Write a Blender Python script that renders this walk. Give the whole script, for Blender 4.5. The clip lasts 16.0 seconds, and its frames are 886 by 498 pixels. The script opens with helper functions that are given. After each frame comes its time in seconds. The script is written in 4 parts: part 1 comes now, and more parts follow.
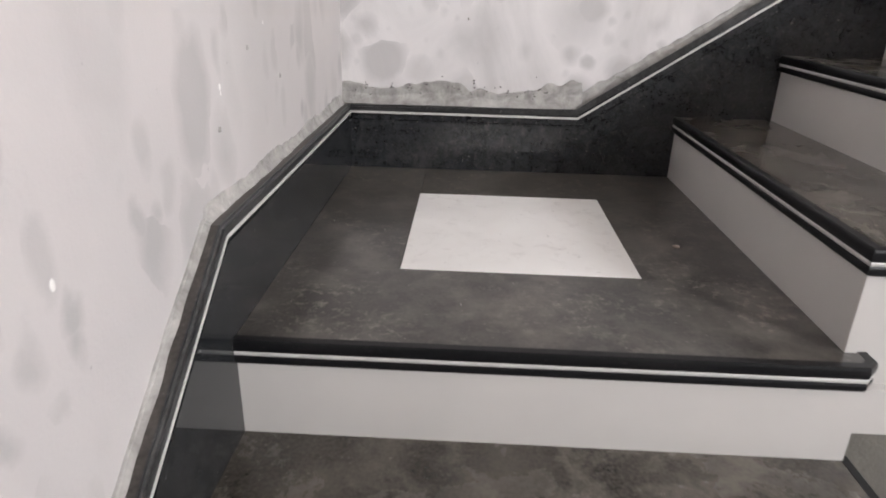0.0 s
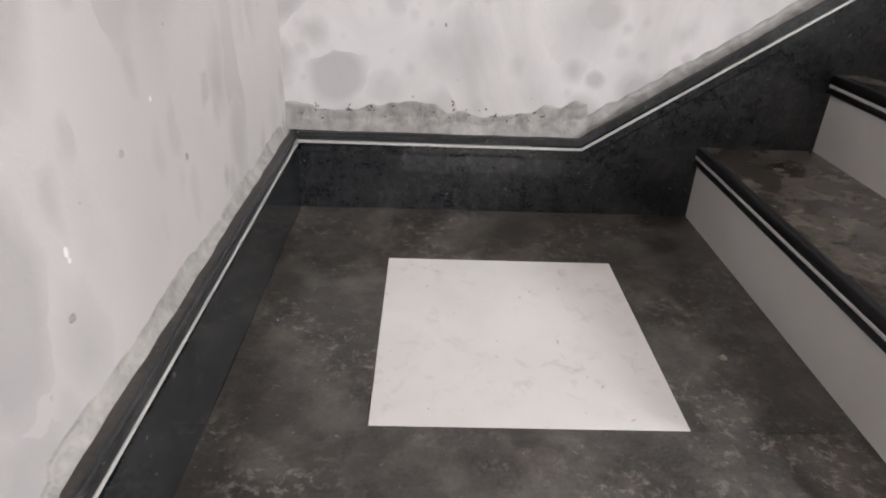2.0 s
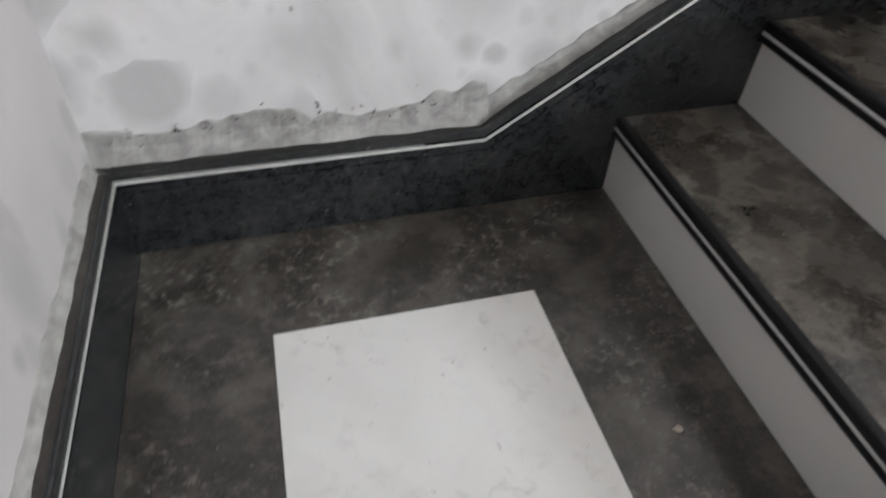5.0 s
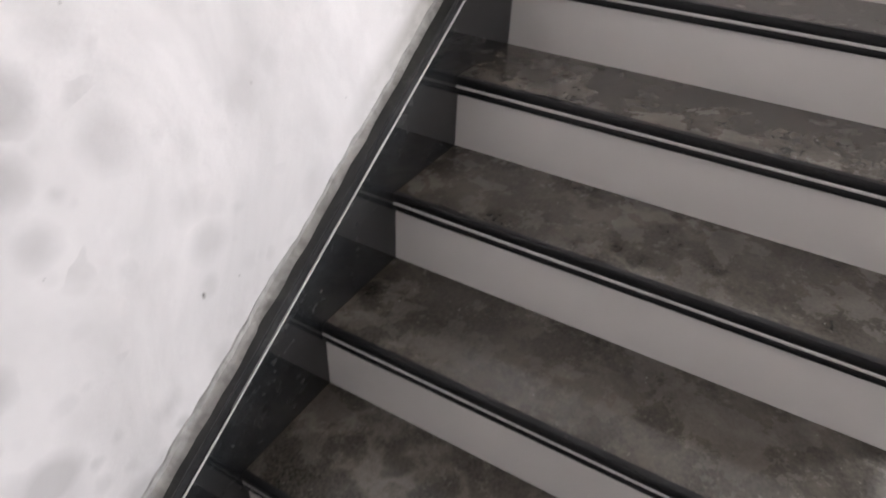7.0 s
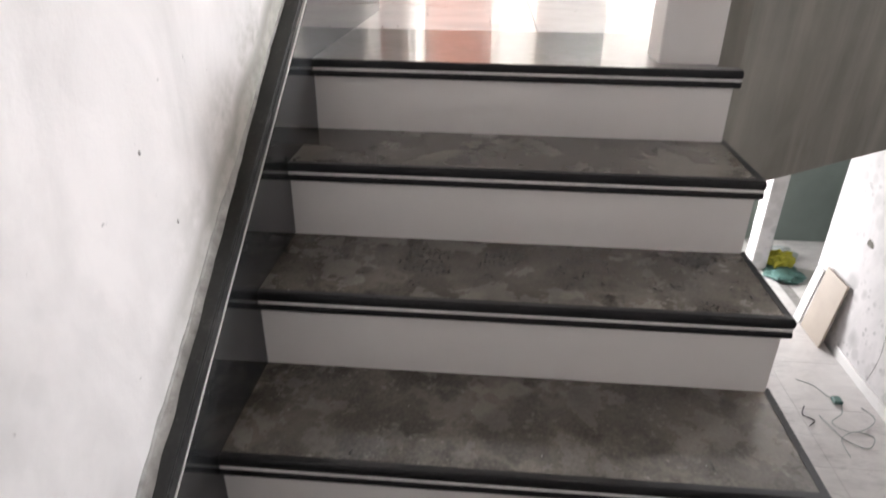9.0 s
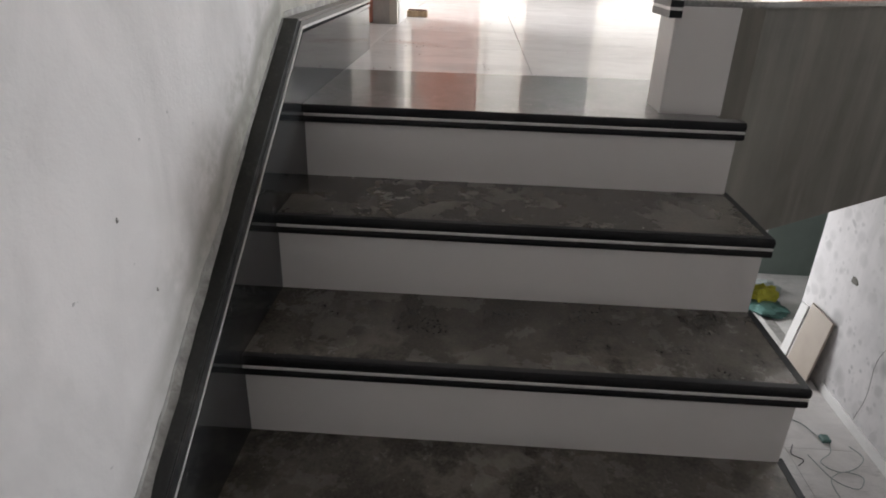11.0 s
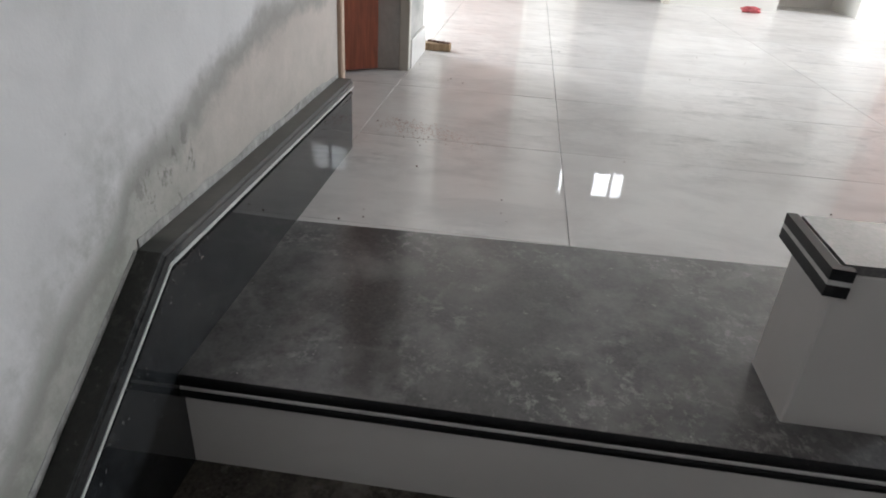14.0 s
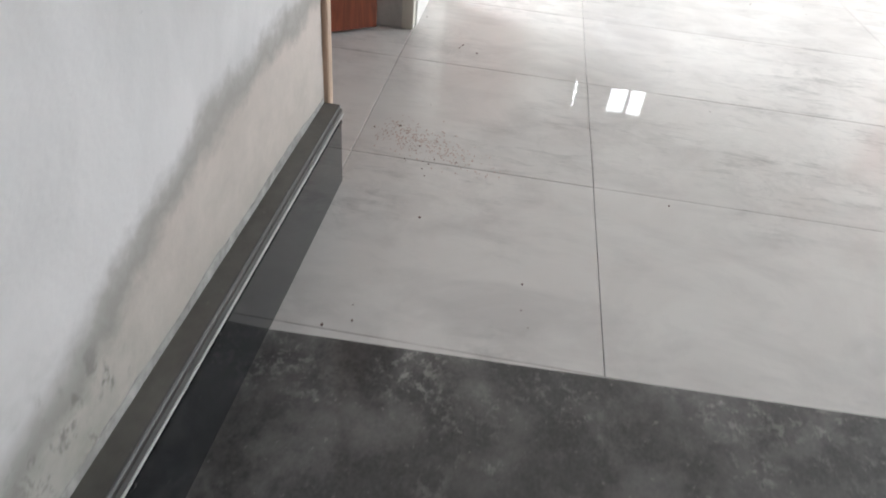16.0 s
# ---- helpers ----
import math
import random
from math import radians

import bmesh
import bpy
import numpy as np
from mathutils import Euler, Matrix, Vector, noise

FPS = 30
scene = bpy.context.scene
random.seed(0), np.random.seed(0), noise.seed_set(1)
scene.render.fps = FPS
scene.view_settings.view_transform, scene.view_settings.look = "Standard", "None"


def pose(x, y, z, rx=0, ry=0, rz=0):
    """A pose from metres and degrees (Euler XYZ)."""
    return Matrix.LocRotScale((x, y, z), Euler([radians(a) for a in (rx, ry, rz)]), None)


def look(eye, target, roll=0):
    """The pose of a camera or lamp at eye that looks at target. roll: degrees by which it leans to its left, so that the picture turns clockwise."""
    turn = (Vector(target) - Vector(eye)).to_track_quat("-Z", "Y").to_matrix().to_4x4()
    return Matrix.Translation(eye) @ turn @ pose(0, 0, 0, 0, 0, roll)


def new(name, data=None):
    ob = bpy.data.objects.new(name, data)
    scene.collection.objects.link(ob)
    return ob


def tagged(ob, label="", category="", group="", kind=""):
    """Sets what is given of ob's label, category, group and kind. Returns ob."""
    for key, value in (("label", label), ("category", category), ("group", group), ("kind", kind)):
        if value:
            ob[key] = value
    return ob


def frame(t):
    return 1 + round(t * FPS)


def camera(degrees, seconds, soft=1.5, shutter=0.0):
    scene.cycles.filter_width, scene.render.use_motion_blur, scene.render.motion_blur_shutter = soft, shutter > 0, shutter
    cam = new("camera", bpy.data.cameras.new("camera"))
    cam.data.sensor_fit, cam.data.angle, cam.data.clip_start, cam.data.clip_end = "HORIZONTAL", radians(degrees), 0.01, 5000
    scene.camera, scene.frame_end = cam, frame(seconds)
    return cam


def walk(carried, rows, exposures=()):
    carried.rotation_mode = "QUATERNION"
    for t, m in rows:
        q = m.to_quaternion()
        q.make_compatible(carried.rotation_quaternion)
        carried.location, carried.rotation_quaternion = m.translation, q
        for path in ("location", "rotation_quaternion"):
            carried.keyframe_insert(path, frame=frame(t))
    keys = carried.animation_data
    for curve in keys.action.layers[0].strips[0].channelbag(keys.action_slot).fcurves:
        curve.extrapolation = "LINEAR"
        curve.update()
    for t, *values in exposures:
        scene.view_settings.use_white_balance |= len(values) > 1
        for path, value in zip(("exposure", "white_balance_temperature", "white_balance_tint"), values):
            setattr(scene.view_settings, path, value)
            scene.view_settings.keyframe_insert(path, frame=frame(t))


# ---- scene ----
cam = camera(69.3, 16.0, soft=1.8, shutter=0.5)
PATH = [
    (0, (0.365, -1.957, 0.533), (0.298, -0.108, -0.227), 1.5),
    (0.5, (0.336, -1.835, 0.536), (0.269, 0.004, -0.246), 1.6),
    (1, (0.283, -1.695, 0.631), (0.283, 0.105, -0.242), 1.7),
    (1.5, (0.28, -1.631, 0.67), (0.361, 0.172, -0.191), 2.5),
    (2, (0.313, -1.49, 0.683), (0.372, 0.272, -0.26), 2.4),
    (2.5, (0.324, -1.456, 0.74), (0.388, 0.206, -0.37), 2.9),
    (3, (0.328, -1.418, 0.737), (0.347, 0.214, -0.418), 3.7),
    (5.3, (0.321, -0.92, 0.977), (0.868, 0.383, -0.438), 3.9),
    (5.5, (0.338, -0.858, 1.042), (1.019, 0.379, -0.375), 5.7),
    (6, (0.384, -0.737, 1.086), (1.412, 0.295, -0.285), 6.9),
    (6.5, (0.443, -0.703, 1.251), (1.724, 0.15, -0.026), 4.7),
    (7, (0.504, -0.689, 1.322), (1.914, 0.075, 0.128), 2.7),
    (7.5, (0.619, -0.595, 1.325), (2.097, 0.081, 0.16), 0.3),
    (8, (0.726, -0.528, 1.362), (2.309, -0.03, 0.245), 1.0),
    (8.5, (0.728, -0.484, 1.391), (2.429, -0.237, 0.369), 1.0),
    (9, (0.696, -0.467, 1.428), (2.473, -0.336, 0.519), 0.8),
    (9.5, (0.704, -0.443, 1.459), (2.546, -0.386, 0.683), 1.2),
    (9.7, (0.709, -0.422, 1.468), (2.561, -0.383, 0.714), 1.7),
    (11.8, (1.023, -0.429, 1.453), (2.82, -0.332, 0.579), 2.0),
    (12, (1.176, -0.387, 1.458), (2.999, -0.307, 0.638), 0.3),
    (12.5, (1.331, -0.312, 1.572), (3.15, -0.425, 0.749), 3.0),
    (13, (1.429, -0.347, 1.594), (3.253, -0.466, 0.782), 3.2),
    (13.5, (1.604, -0.414, 1.644), (3.354, -0.361, 0.679), 4.6),
    (14, (1.658, -0.453, 1.754), (3.408, -0.281, 0.8), 3.8),
    (14.5, (1.761, -0.434, 1.741), (3.466, -0.248, 0.712), 4.2),
    (15, (1.908, -0.366, 1.829), (3.527, -0.207, 0.667), 5.1),
    (15.5, (1.994, -0.334, 1.868), (3.627, -0.234, 0.717), 5.7),
    (16, (2.144, -0.353, 1.984), (3.679, -0.236, 0.707), 6.4),
]
EXPOSURES = [(0, -0.97, 6900, 15), (3, -1.06, 6790, 13), (5.5, -1.18, 6490, 9), (6, -1.03, 6640, 12), (6.5, -0.91, 6690, 14), (8, -0.93, 6790, 15), (8.5, -0.78, 6840, 15), (9, -1.0, 6790, 14), (9.5, -1.6, 6690, 12), (12, -2.08, 6660, 10), (12.5, -2.1, 6310, 7), (13, -2.48, 6260, 7), (13.5, -2.53, 6310, 8), (14.5, -2.44, 6410, 8), (15, -2.04, 6410, 8), (15.5, -2.18, 6410, 8), (16, -2.2, 6410, 8)]
walk(cam, [(t, look(eye, target, roll)) for t, eye, target, roll in PATH], EXPOSURES)

# ---- light: daylight from the upper room's windows, bounced through the stairwell, plus added fill lamps ----
world = bpy.data.worlds.new("world")
scene.world = world
world.use_nodes = True
sky = world.node_tree.nodes.new("ShaderNodeTexSky")
sky.sky_type, sky.sun_disc = "NISHITA", False
sky.sun_elevation, sky.sun_rotation = radians(42), radians(150)
world.node_tree.nodes["Background"].inputs[1].default_value = 0.1
world.node_tree.links.new(sky.outputs[0], world.node_tree.nodes["Background"].inputs[0])


def area_lamp(name, m, wide, high, watts, colour):
    lamp = bpy.data.lights.new(name, "AREA")
    lamp.shape, lamp.size, lamp.size_y, lamp.energy, lamp.color = "RECTANGLE", wide, high, watts, colour
    ob = new(name, lamp)
    ob.matrix_world = m
    return ob


DAY = (0.93, 0.96, 1.0)
area_lamp("window_daylight", look((5.3, -5.42, 2.5), (3.0, -2.2, 1.5)), 0.6, 0.75, 740, (0.88, 0.94, 1.0))
area_lamp("side_window_daylight", look((6.6, -5.42, 2.75), (6.5, -3.0, 1.4)), 1.1, 1.4, 1150, DAY)
# fill lamp added to lift the far wall and the floor's left side
area_lamp("north_window_daylight", look((6.2, 2.34, 2.7), (6.2, -1.0, 1.3)), 1.4, 1.3, 900, DAY)
# unseen fill lamp that brightens the lower room; no opening stands behind it
area_lamp("lower_door_daylight", look((7.35, -2.2, -0.9), (5.0, -3.3, -1.3)), 0.8, 1.6, 230, DAY)
# weak lamp added in the lower back room, before its closed wall
area_lamp("back_room_daylight", look((6.7, -5.36, -0.6), (7.3, -3.5, -1.0)), 0.8, 1.0, 14, DAY)

# ---- materials ----


class Shader:
    """A node material with short calls for the nodes that the surfaces share."""

    def __init__(self, name, rough=0.5, metal=0.0):
        self.mat = bpy.data.materials.new(name)
        self.mat.use_nodes = True
        self.tree = self.mat.node_tree
        self.bsdf = self.tree.nodes["Principled BSDF"]
        self.bsdf.inputs["Roughness"].default_value = rough
        self.bsdf.inputs["Metallic"].default_value = metal
        self.place = self.tree.nodes.new("ShaderNodeNewGeometry").outputs["Position"]

    def node(self, kind, *values, **keys):
        n = self.tree.nodes.new(kind)
        for key, v in keys.items():
            n.inputs[key].default_value = v
        for i, v in enumerate(values):
            self.put(n.inputs[i], v)
        return n

    def put(self, socket, v):
        if isinstance(v, bpy.types.NodeSocket):
            self.tree.links.new(v, socket)
        elif v is not None:
            if isinstance(v, tuple) and len(v) == 3 and len(socket.default_value) == 4:
                v = (*v, 1)
            socket.default_value = v

    def noise(self, scale, detail=4.0, rough=0.55, warp=0.0, where=None):
        n = self.node("ShaderNodeTexNoise", Scale=scale, Detail=detail, Roughness=rough, Distortion=warp)
        self.put(n.inputs["Vector"], where or self.place)
        return n.outputs["Fac"]

    def stretched(self, x, y, z):
        m = self.tree.nodes.new("ShaderNodeMapping")
        self.put(m.inputs["Vector"], self.place)
        m.inputs["Scale"].default_value = (x, y, z)
        return m.outputs["Vector"]

    def ramp(self, fac, *stops):
        n = self.tree.nodes.new("ShaderNodeValToRGB")
        el = n.color_ramp.elements
        while len(el) < len(stops):
            el.new(0.5)
        for e, (at, c) in zip(el, stops):
            e.position = at
            e.color = (c, c, c, 1) if isinstance(c, (int, float)) else (*c, 1)
        self.put(n.inputs["Fac"], fac)
        return n.outputs["Color"]

    def mix(self, fac, a, b, kind="MIX"):
        n = self.tree.nodes.new("ShaderNodeMix")
        n.data_type, n.blend_type = "RGBA", kind
        self.put(n.inputs[0], fac)
        self.put(n.inputs[6], a)
        self.put(n.inputs[7], b)
        return n.outputs[2]

    def math(self, what, a, b=None, c=None):
        n = self.tree.nodes.new("ShaderNodeMath")
        n.operation = what
        for i, v in enumerate((a, b, c)):
            self.put(n.inputs[i], v)
        return n.outputs[0]

    def axis(self, i):
        n = self.tree.nodes.new("ShaderNodeSeparateXYZ")
        self.put(n.inputs[0], self.place)
        return n.outputs[i]

    def own(self):
        """A random number for each object."""
        return self.tree.nodes.new("ShaderNodeObjectInfo").outputs["Random"]

    def bump(self, height, strength=0.3, far=0.002):
        n = self.tree.nodes.new("ShaderNodeBump")
        n.inputs["Strength"].default_value, n.inputs["Distance"].default_value = strength, far
        self.put(n.inputs["Height"], height)
        self.put(self.bsdf.inputs["Normal"], n.outputs["Normal"])
        return self

    def done(self, colour, rough=None, coat=None):
        self.put(self.bsdf.inputs["Base Color"], colour)
        if rough is not None:
            self.put(self.bsdf.inputs["Roughness"], rough)
        if coat:
            self.bsdf.inputs["Coat Weight"].default_value = coat
        return self.mat


def simple(name, colour, rough=0.6, wear=0.25, scale=8.0, metal=0.0):
    s = Shader(name, rough, metal)
    dark = tuple(c * (1 - wear) for c in colour)
    grain = s.ramp(s.noise(scale, 6, 0.6), (0.3, dark), (0.7, colour))
    s.bump(s.noise(scale * 20, 3), 0.15, 0.001)
    return s.done(grain)


def plaster(name, grey=0.0, spotted=1.0, clean_from=None, tall=1.0):
    """Whitewashed plaster with round damp blotches, smears and small knocks."""
    s = Shader(name, 0.85)
    shift = s.tree.nodes.new("ShaderNodeVectorMath")
    shift.operation = "MULTIPLY_ADD"
    wobble = s.tree.nodes.new("ShaderNodeTexNoise")
    wobble.inputs["Scale"].default_value, wobble.inputs["Detail"].default_value = 10.0, 5.0
    s.put(wobble.inputs["Vector"], s.place)
    s.put(shift.inputs[0], wobble.outputs["Color"])
    shift.inputs[1].default_value = (0.05, 0.05, 0.05 * tall)
    s.put(shift.inputs[2], s.stretched(1, 1, 1 / tall))

    def spots(scale, size, soft):
        cell = s.tree.nodes.new("ShaderNodeTexVoronoi")
        cell.inputs["Scale"].default_value = scale
        s.put(cell.inputs["Vector"], shift.outputs[0])
        pick = s.tree.nodes.new("ShaderNodeSeparateColor")
        s.put(pick.inputs[0], cell.outputs["Color"])
        off = s.math("SUBTRACT", cell.outputs["Distance"], s.math("MULTIPLY", pick.outputs[0], size))
        return s.math("MULTIPLY", s.ramp(s.math("ADD", off, 0.5), (0.5 - soft, 1), (0.5, 0)), s.math("MULTIPLY_ADD", pick.outputs[1], 0.7, 0.3))

    field = s.ramp(s.noise(1.3, 2, 0.5), (0.36, 0.45), (0.55, 1))
    blotch = s.math("MULTIPLY", s.math("MAXIMUM", s.math("MAXIMUM", spots(8.0, 0.66, 0.26), s.math("MULTIPLY", spots(19.0, 0.54, 0.28), 0.7)), s.math("MULTIPLY", spots(4.3, 0.56, 0.3), 0.9)), field)
    if clean_from is not None:
        blotch = s.math("MULTIPLY", blotch, s.ramp(s.math("MULTIPLY", s.axis(0), 0.25), (clean_from * 0.25, 1), (clean_from * 0.25 + 0.12, 0.12)))
    broad = s.ramp(s.noise(1.5, 4, 0.6), (0.36, 0), (0.7, 1))
    smear = s.ramp(s.noise(4, 6, 0.6, 0.8, s.stretched(1, 1, 0.55)), (0.4, 0), (0.75, 1))
    base = s.mix(broad, (0.78 - grey, 0.75 - grey, 0.745 - grey), (0.70 - grey, 0.68 - grey, 0.68 - grey))
    base = s.mix(s.math("MULTIPLY", smear, 0.75), base, (0.52, 0.505, 0.50))
    base = s.mix(s.math("MULTIPLY", blotch, 0.85 * spotted), base, (0.36, 0.352, 0.35))
    pits = s.ramp(s.noise(55, 2, 0.5), (0.215, 1), (0.235, 0))
    base = s.mix(s.math("MULTIPLY", pits, 0.6), base, (0.27, 0.26, 0.26))
    s.bump(s.math("ADD", s.noise(14, 6), s.math("MULTIPLY", s.noise(160, 3), 0.3)), 0.35, 0.004)
    return s, base


def stair_wall():
    """The wall along the stair: damp, stained band above the skirting near the top of the flight."""
    s, base = plaster("damp_plaster", 0.0, 1.0, 1.0)
    x, z = s.axis(0), s.axis(2)
    ragged = s.math("MULTIPLY", s.math("SUBTRACT", s.noise(7.0, 6, 0.65), 0.5), 0.14)
    slope = s.math("MINIMUM", s.math("MULTIPLY_ADD", x, 0.662, -0.285), 1.29)
    reach = s.math("MULTIPLY", s.ramp(s.math("SUBTRACT", x, 2.35), (0.0, 0.36), (0.45, 0.85), (0.9, 1.0)), 0.27)
    past = s.math("ADD", s.math("SUBTRACT", s.math("SUBTRACT", z, slope), reach), s.math("ADD", ragged, 0.5))
    up = s.ramp(s.math("SUBTRACT", x, 1.4), (0.0, 0), (0.6, 1))
    inside = s.ramp(past, (0.485, 1), (0.515, 0))
    rim = s.ramp(past, (0.45, 0), (0.485, 1), (0.505, 0.8), (0.535, 0))
    warm = s.ramp(s.math("SUBTRACT", x, 2.3), (0.1, (0.45, 0.44, 0.40)), (0.4, (0.565, 0.49, 0.44)))
    tone = s.mix(s.ramp(s.noise(9, 6, 0.65), (0.35, 0), (0.7, 1)), warm, s.mix(0.45, warm, (0.33, 0.30, 0.27)))
    base = s.mix(s.math("MULTIPLY", s.math("MULTIPLY", inside, up), 0.85), base, tone)
    base = s.mix(s.math("MULTIPLY", s.math("MULTIPLY", rim, up), 0.8), base, (0.31, 0.295, 0.275))
    off = s.math("SQRT", s.math("ADD", s.math("POWER", s.math("MULTIPLY", s.math("SUBTRACT", x, 2.49), 0.8), 2.0), s.math("POWER", s.math("SUBTRACT", z, 1.365), 2.0)))
    flaking = s.math("MULTIPLY", s.ramp(off, (0.05, 1), (0.10, 0)), s.ramp(s.noise(42, 6, 0.75, 0.15, s.stretched(1.0, 1, 0.6)), (0.54, 0), (0.60, 1)))
    base = s.mix(s.math("MULTIPLY", flaking, 0.85), base, (0.20, 0.19, 0.17))
    low = s.ramp(s.math("ADD", s.math("SUBTRACT", z, slope), ragged), (0.02, 1), (0.09, 0))
    base = s.mix(s.math("MULTIPLY", s.math("MULTIPLY", low, up), 0.4), base, (0.36, 0.345, 0.31))
    mould = s.math("MULTIPLY", s.ramp(s.math("SUBTRACT", s.math("SUBTRACT", z, slope), s.math("MULTIPLY", ragged, 2.0)), (0.07, 1), (0.24, 0)), s.ramp(s.noise(14, 7, 0.7), (0.40, 0), (0.58, 1)))
    base = s.mix(s.math("MULTIPLY", s.math("MULTIPLY", mould, s.math("MULTIPLY", up, s.ramp(s.math("SUBTRACT", x, 2.3), (0.0, 1), (0.35, 0.3)))), 0.62), base, (0.25, 0.255, 0.215))
    return s.done(base)


def polished_granite(name, dark, light, dust, rough, dusty=0.5, veined=0.0, ior=1.5, dulled=0.2, coat=0.0, flecked=0.0, settled=None):
    """Polished dark stone: crystals, lobes and thin veins, then cloudy dust and scuffs that dull the polish.
    settled: the x past which dust lies thick."""
    s = Shader(name, rough)
    crystal = s.ramp(s.noise(150, 2, 0.5), (0.3, dark), (1.0 if veined else 0.85, light))
    if veined:
        body = s.ramp(s.noise(5.5, 5, 0.6, 0.1), (0.36, 0), (0.66, 1))
        lobes = s.ramp(s.noise(10, 3, 0.5, 0.15), (0.34, 0), (0.68, 1))
        tint = s.mix(s.math("MULTIPLY", s.math("MULTIPLY_ADD", lobes, 0.6, 0.25), body), crystal, light)
        vein = s.ramp(s.noise(5.2, 6, 0.6, 0.1), (0.43, 0), (0.495, 1), (0.51, 0.9), (0.565, 0))
        strong = s.ramp(s.noise(2.6, 3), (0.40, 0), (0.60, 1))
        crystal = s.mix(s.math("MULTIPLY", s.math("MULTIPLY", vein, strong), 0.42 * veined), tint, dust)
    if flecked:
        lumps = s.ramp(s.noise(38, 3, 0.6, 0.5), (0.44, 0), (0.64, 1))
        crystal = s.mix(s.math("MULTIPLY", lumps, 0.8 * flecked), crystal, tuple(c * 1.3 for c in light))
        bright = s.ramp(s.noise(105, 2, 0.5), (0.705, 0), (0.74, 1))
        crystal = s.mix(s.math("MULTIPLY", bright, flecked), crystal, (0.22, 0.215, 0.20))
    cloud = s.ramp(s.noise(7.0, 7, 0.62, 0.15), (0.47, 0), (0.72, 1))
    scuff = s.ramp(s.noise(26, 5, 0.7, 0.2), (0.55, 0), (0.78, 1))
    marks = s.math("MULTIPLY", s.ramp(s.noise(42, 6, 0.75, 0.25), (0.52, 0), (0.62, 1)), s.ramp(s.noise(4.2, 4, 0.6), (0.46, 0), (0.62, 1)))
    grime = s.math("ADD", s.math("ADD", s.math("MULTIPLY", cloud, 0.6), s.math("MULTIPLY", scuff, 0.25)), s.math("MULTIPLY", marks, 0.25 if veined > 0.9 else 0.95))
    grime = s.math("MULTIPLY", grime, dusty)
    if settled is not None:
        thick_dust = s.ramp(s.math("SUBTRACT", s.axis(0), settled), (0.0, 0), (0.02, 1))
        grime = s.math("MAXIMUM", grime, s.math("MULTIPLY", thick_dust, s.ramp(s.noise(18, 5, 0.65), (0.3, 0.55), (0.7, 0.95))))
    colour = s.mix(grime, crystal, dust)
    spots = s.ramp(s.noise(75, 3, 0.6), (0.67, 0), (0.72, 1))
    colour = s.mix(s.math("MULTIPLY", spots, 0.5 * dusty), colour, (0.36, 0.34, 0.32))
    s.bump(s.noise(60, 3), 0.006, 0.001)
    s.bsdf.inputs["IOR"].default_value = ior
    if coat:
        s.bsdf.inputs["Coat Roughness"].default_value, s.bsdf.inputs["Coat IOR"].default_value = 0.02, 1.4
    return s.done(colour, s.math("MULTIPLY_ADD", grime, dulled, rough), coat)


def marble_tile():
    """Large polished floor tile, pale grey with soft smears of dust."""
    s = Shader("polished_floor_tile", 0.08)
    s.bsdf.inputs["IOR"].default_value = 1.38
    s.bsdf.inputs["Coat Roughness"].default_value, s.bsdf.inputs["Coat IOR"].default_value = 0.02, 1.4
    vein = s.ramp(s.noise(2.4, 6, 0.6, 1.6), (0.3, (0.67, 0.635, 0.615)), (0.7, (0.755, 0.73, 0.71)))
    smear = s.ramp(s.noise(6, 6, 0.65, 0.6, s.stretched(1.2, 0.55, 1)), (0.46, 0), (0.74, 1))
    streak = s.ramp(s.noise(16, 6, 0.7, 0.4, s.stretched(1.6, 0.45, 1)), (0.52, 0), (0.70, 1))
    patch = s.ramp(s.noise(1.7, 3), (0.42, 0), (0.62, 1))
    colour = s.mix(s.math("MULTIPLY", smear, 0.5), vein, (0.48, 0.455, 0.45))
    colour = s.mix(s.math("MULTIPLY", s.math("MULTIPLY", streak, patch), 0.75), colour, (0.34, 0.325, 0.32))
    swirl = s.ramp(s.noise(11, 7, 0.72, 0.5), (0.50, 0), (0.57, 0.9), (0.64, 0))
    colour = s.mix(s.math("MULTIPLY", s.math("MULTIPLY", swirl, patch), 0.32), colour, (0.44, 0.42, 0.415))
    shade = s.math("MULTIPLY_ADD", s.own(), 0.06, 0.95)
    colour = s.mix(1.0, colour, s.ramp(shade, (0, 0), (1, 1)), "MULTIPLY")
    s.bump(s.noise(2.2, 2), 0.02, 0.002)
    return s.done(colour, s.math("MULTIPLY_ADD", smear, 0.2, 0.4), 0.42)


def timber(name, dark, light, rough=0.4):
    s = Shader(name, rough)
    grain = s.noise(9, 6, 0.6, 0.8, s.stretched(6, 6, 0.5))
    s.bump(grain, 0.08, 0.001)
    return s.done(s.ramp(grain, (0.3, dark), (0.7, light)))


def cement(name, dark, light, scale=5.0):
    s = Shader(name, 0.9)
    body = s.ramp(s.noise(scale, 7, 0.65, 0.5), (0.3, dark), (0.72, light))
    s.bump(s.math("ADD", s.noise(30, 6, 0.7), s.noise(140, 4)), 0.35, 0.004)
    pits = s.ramp(s.noise(45, 4, 0.7), (0.33, 1), (0.4, 0))
    body = s.mix(s.math("MULTIPLY", pits, 0.5), body, dark)
    return s.done(body)


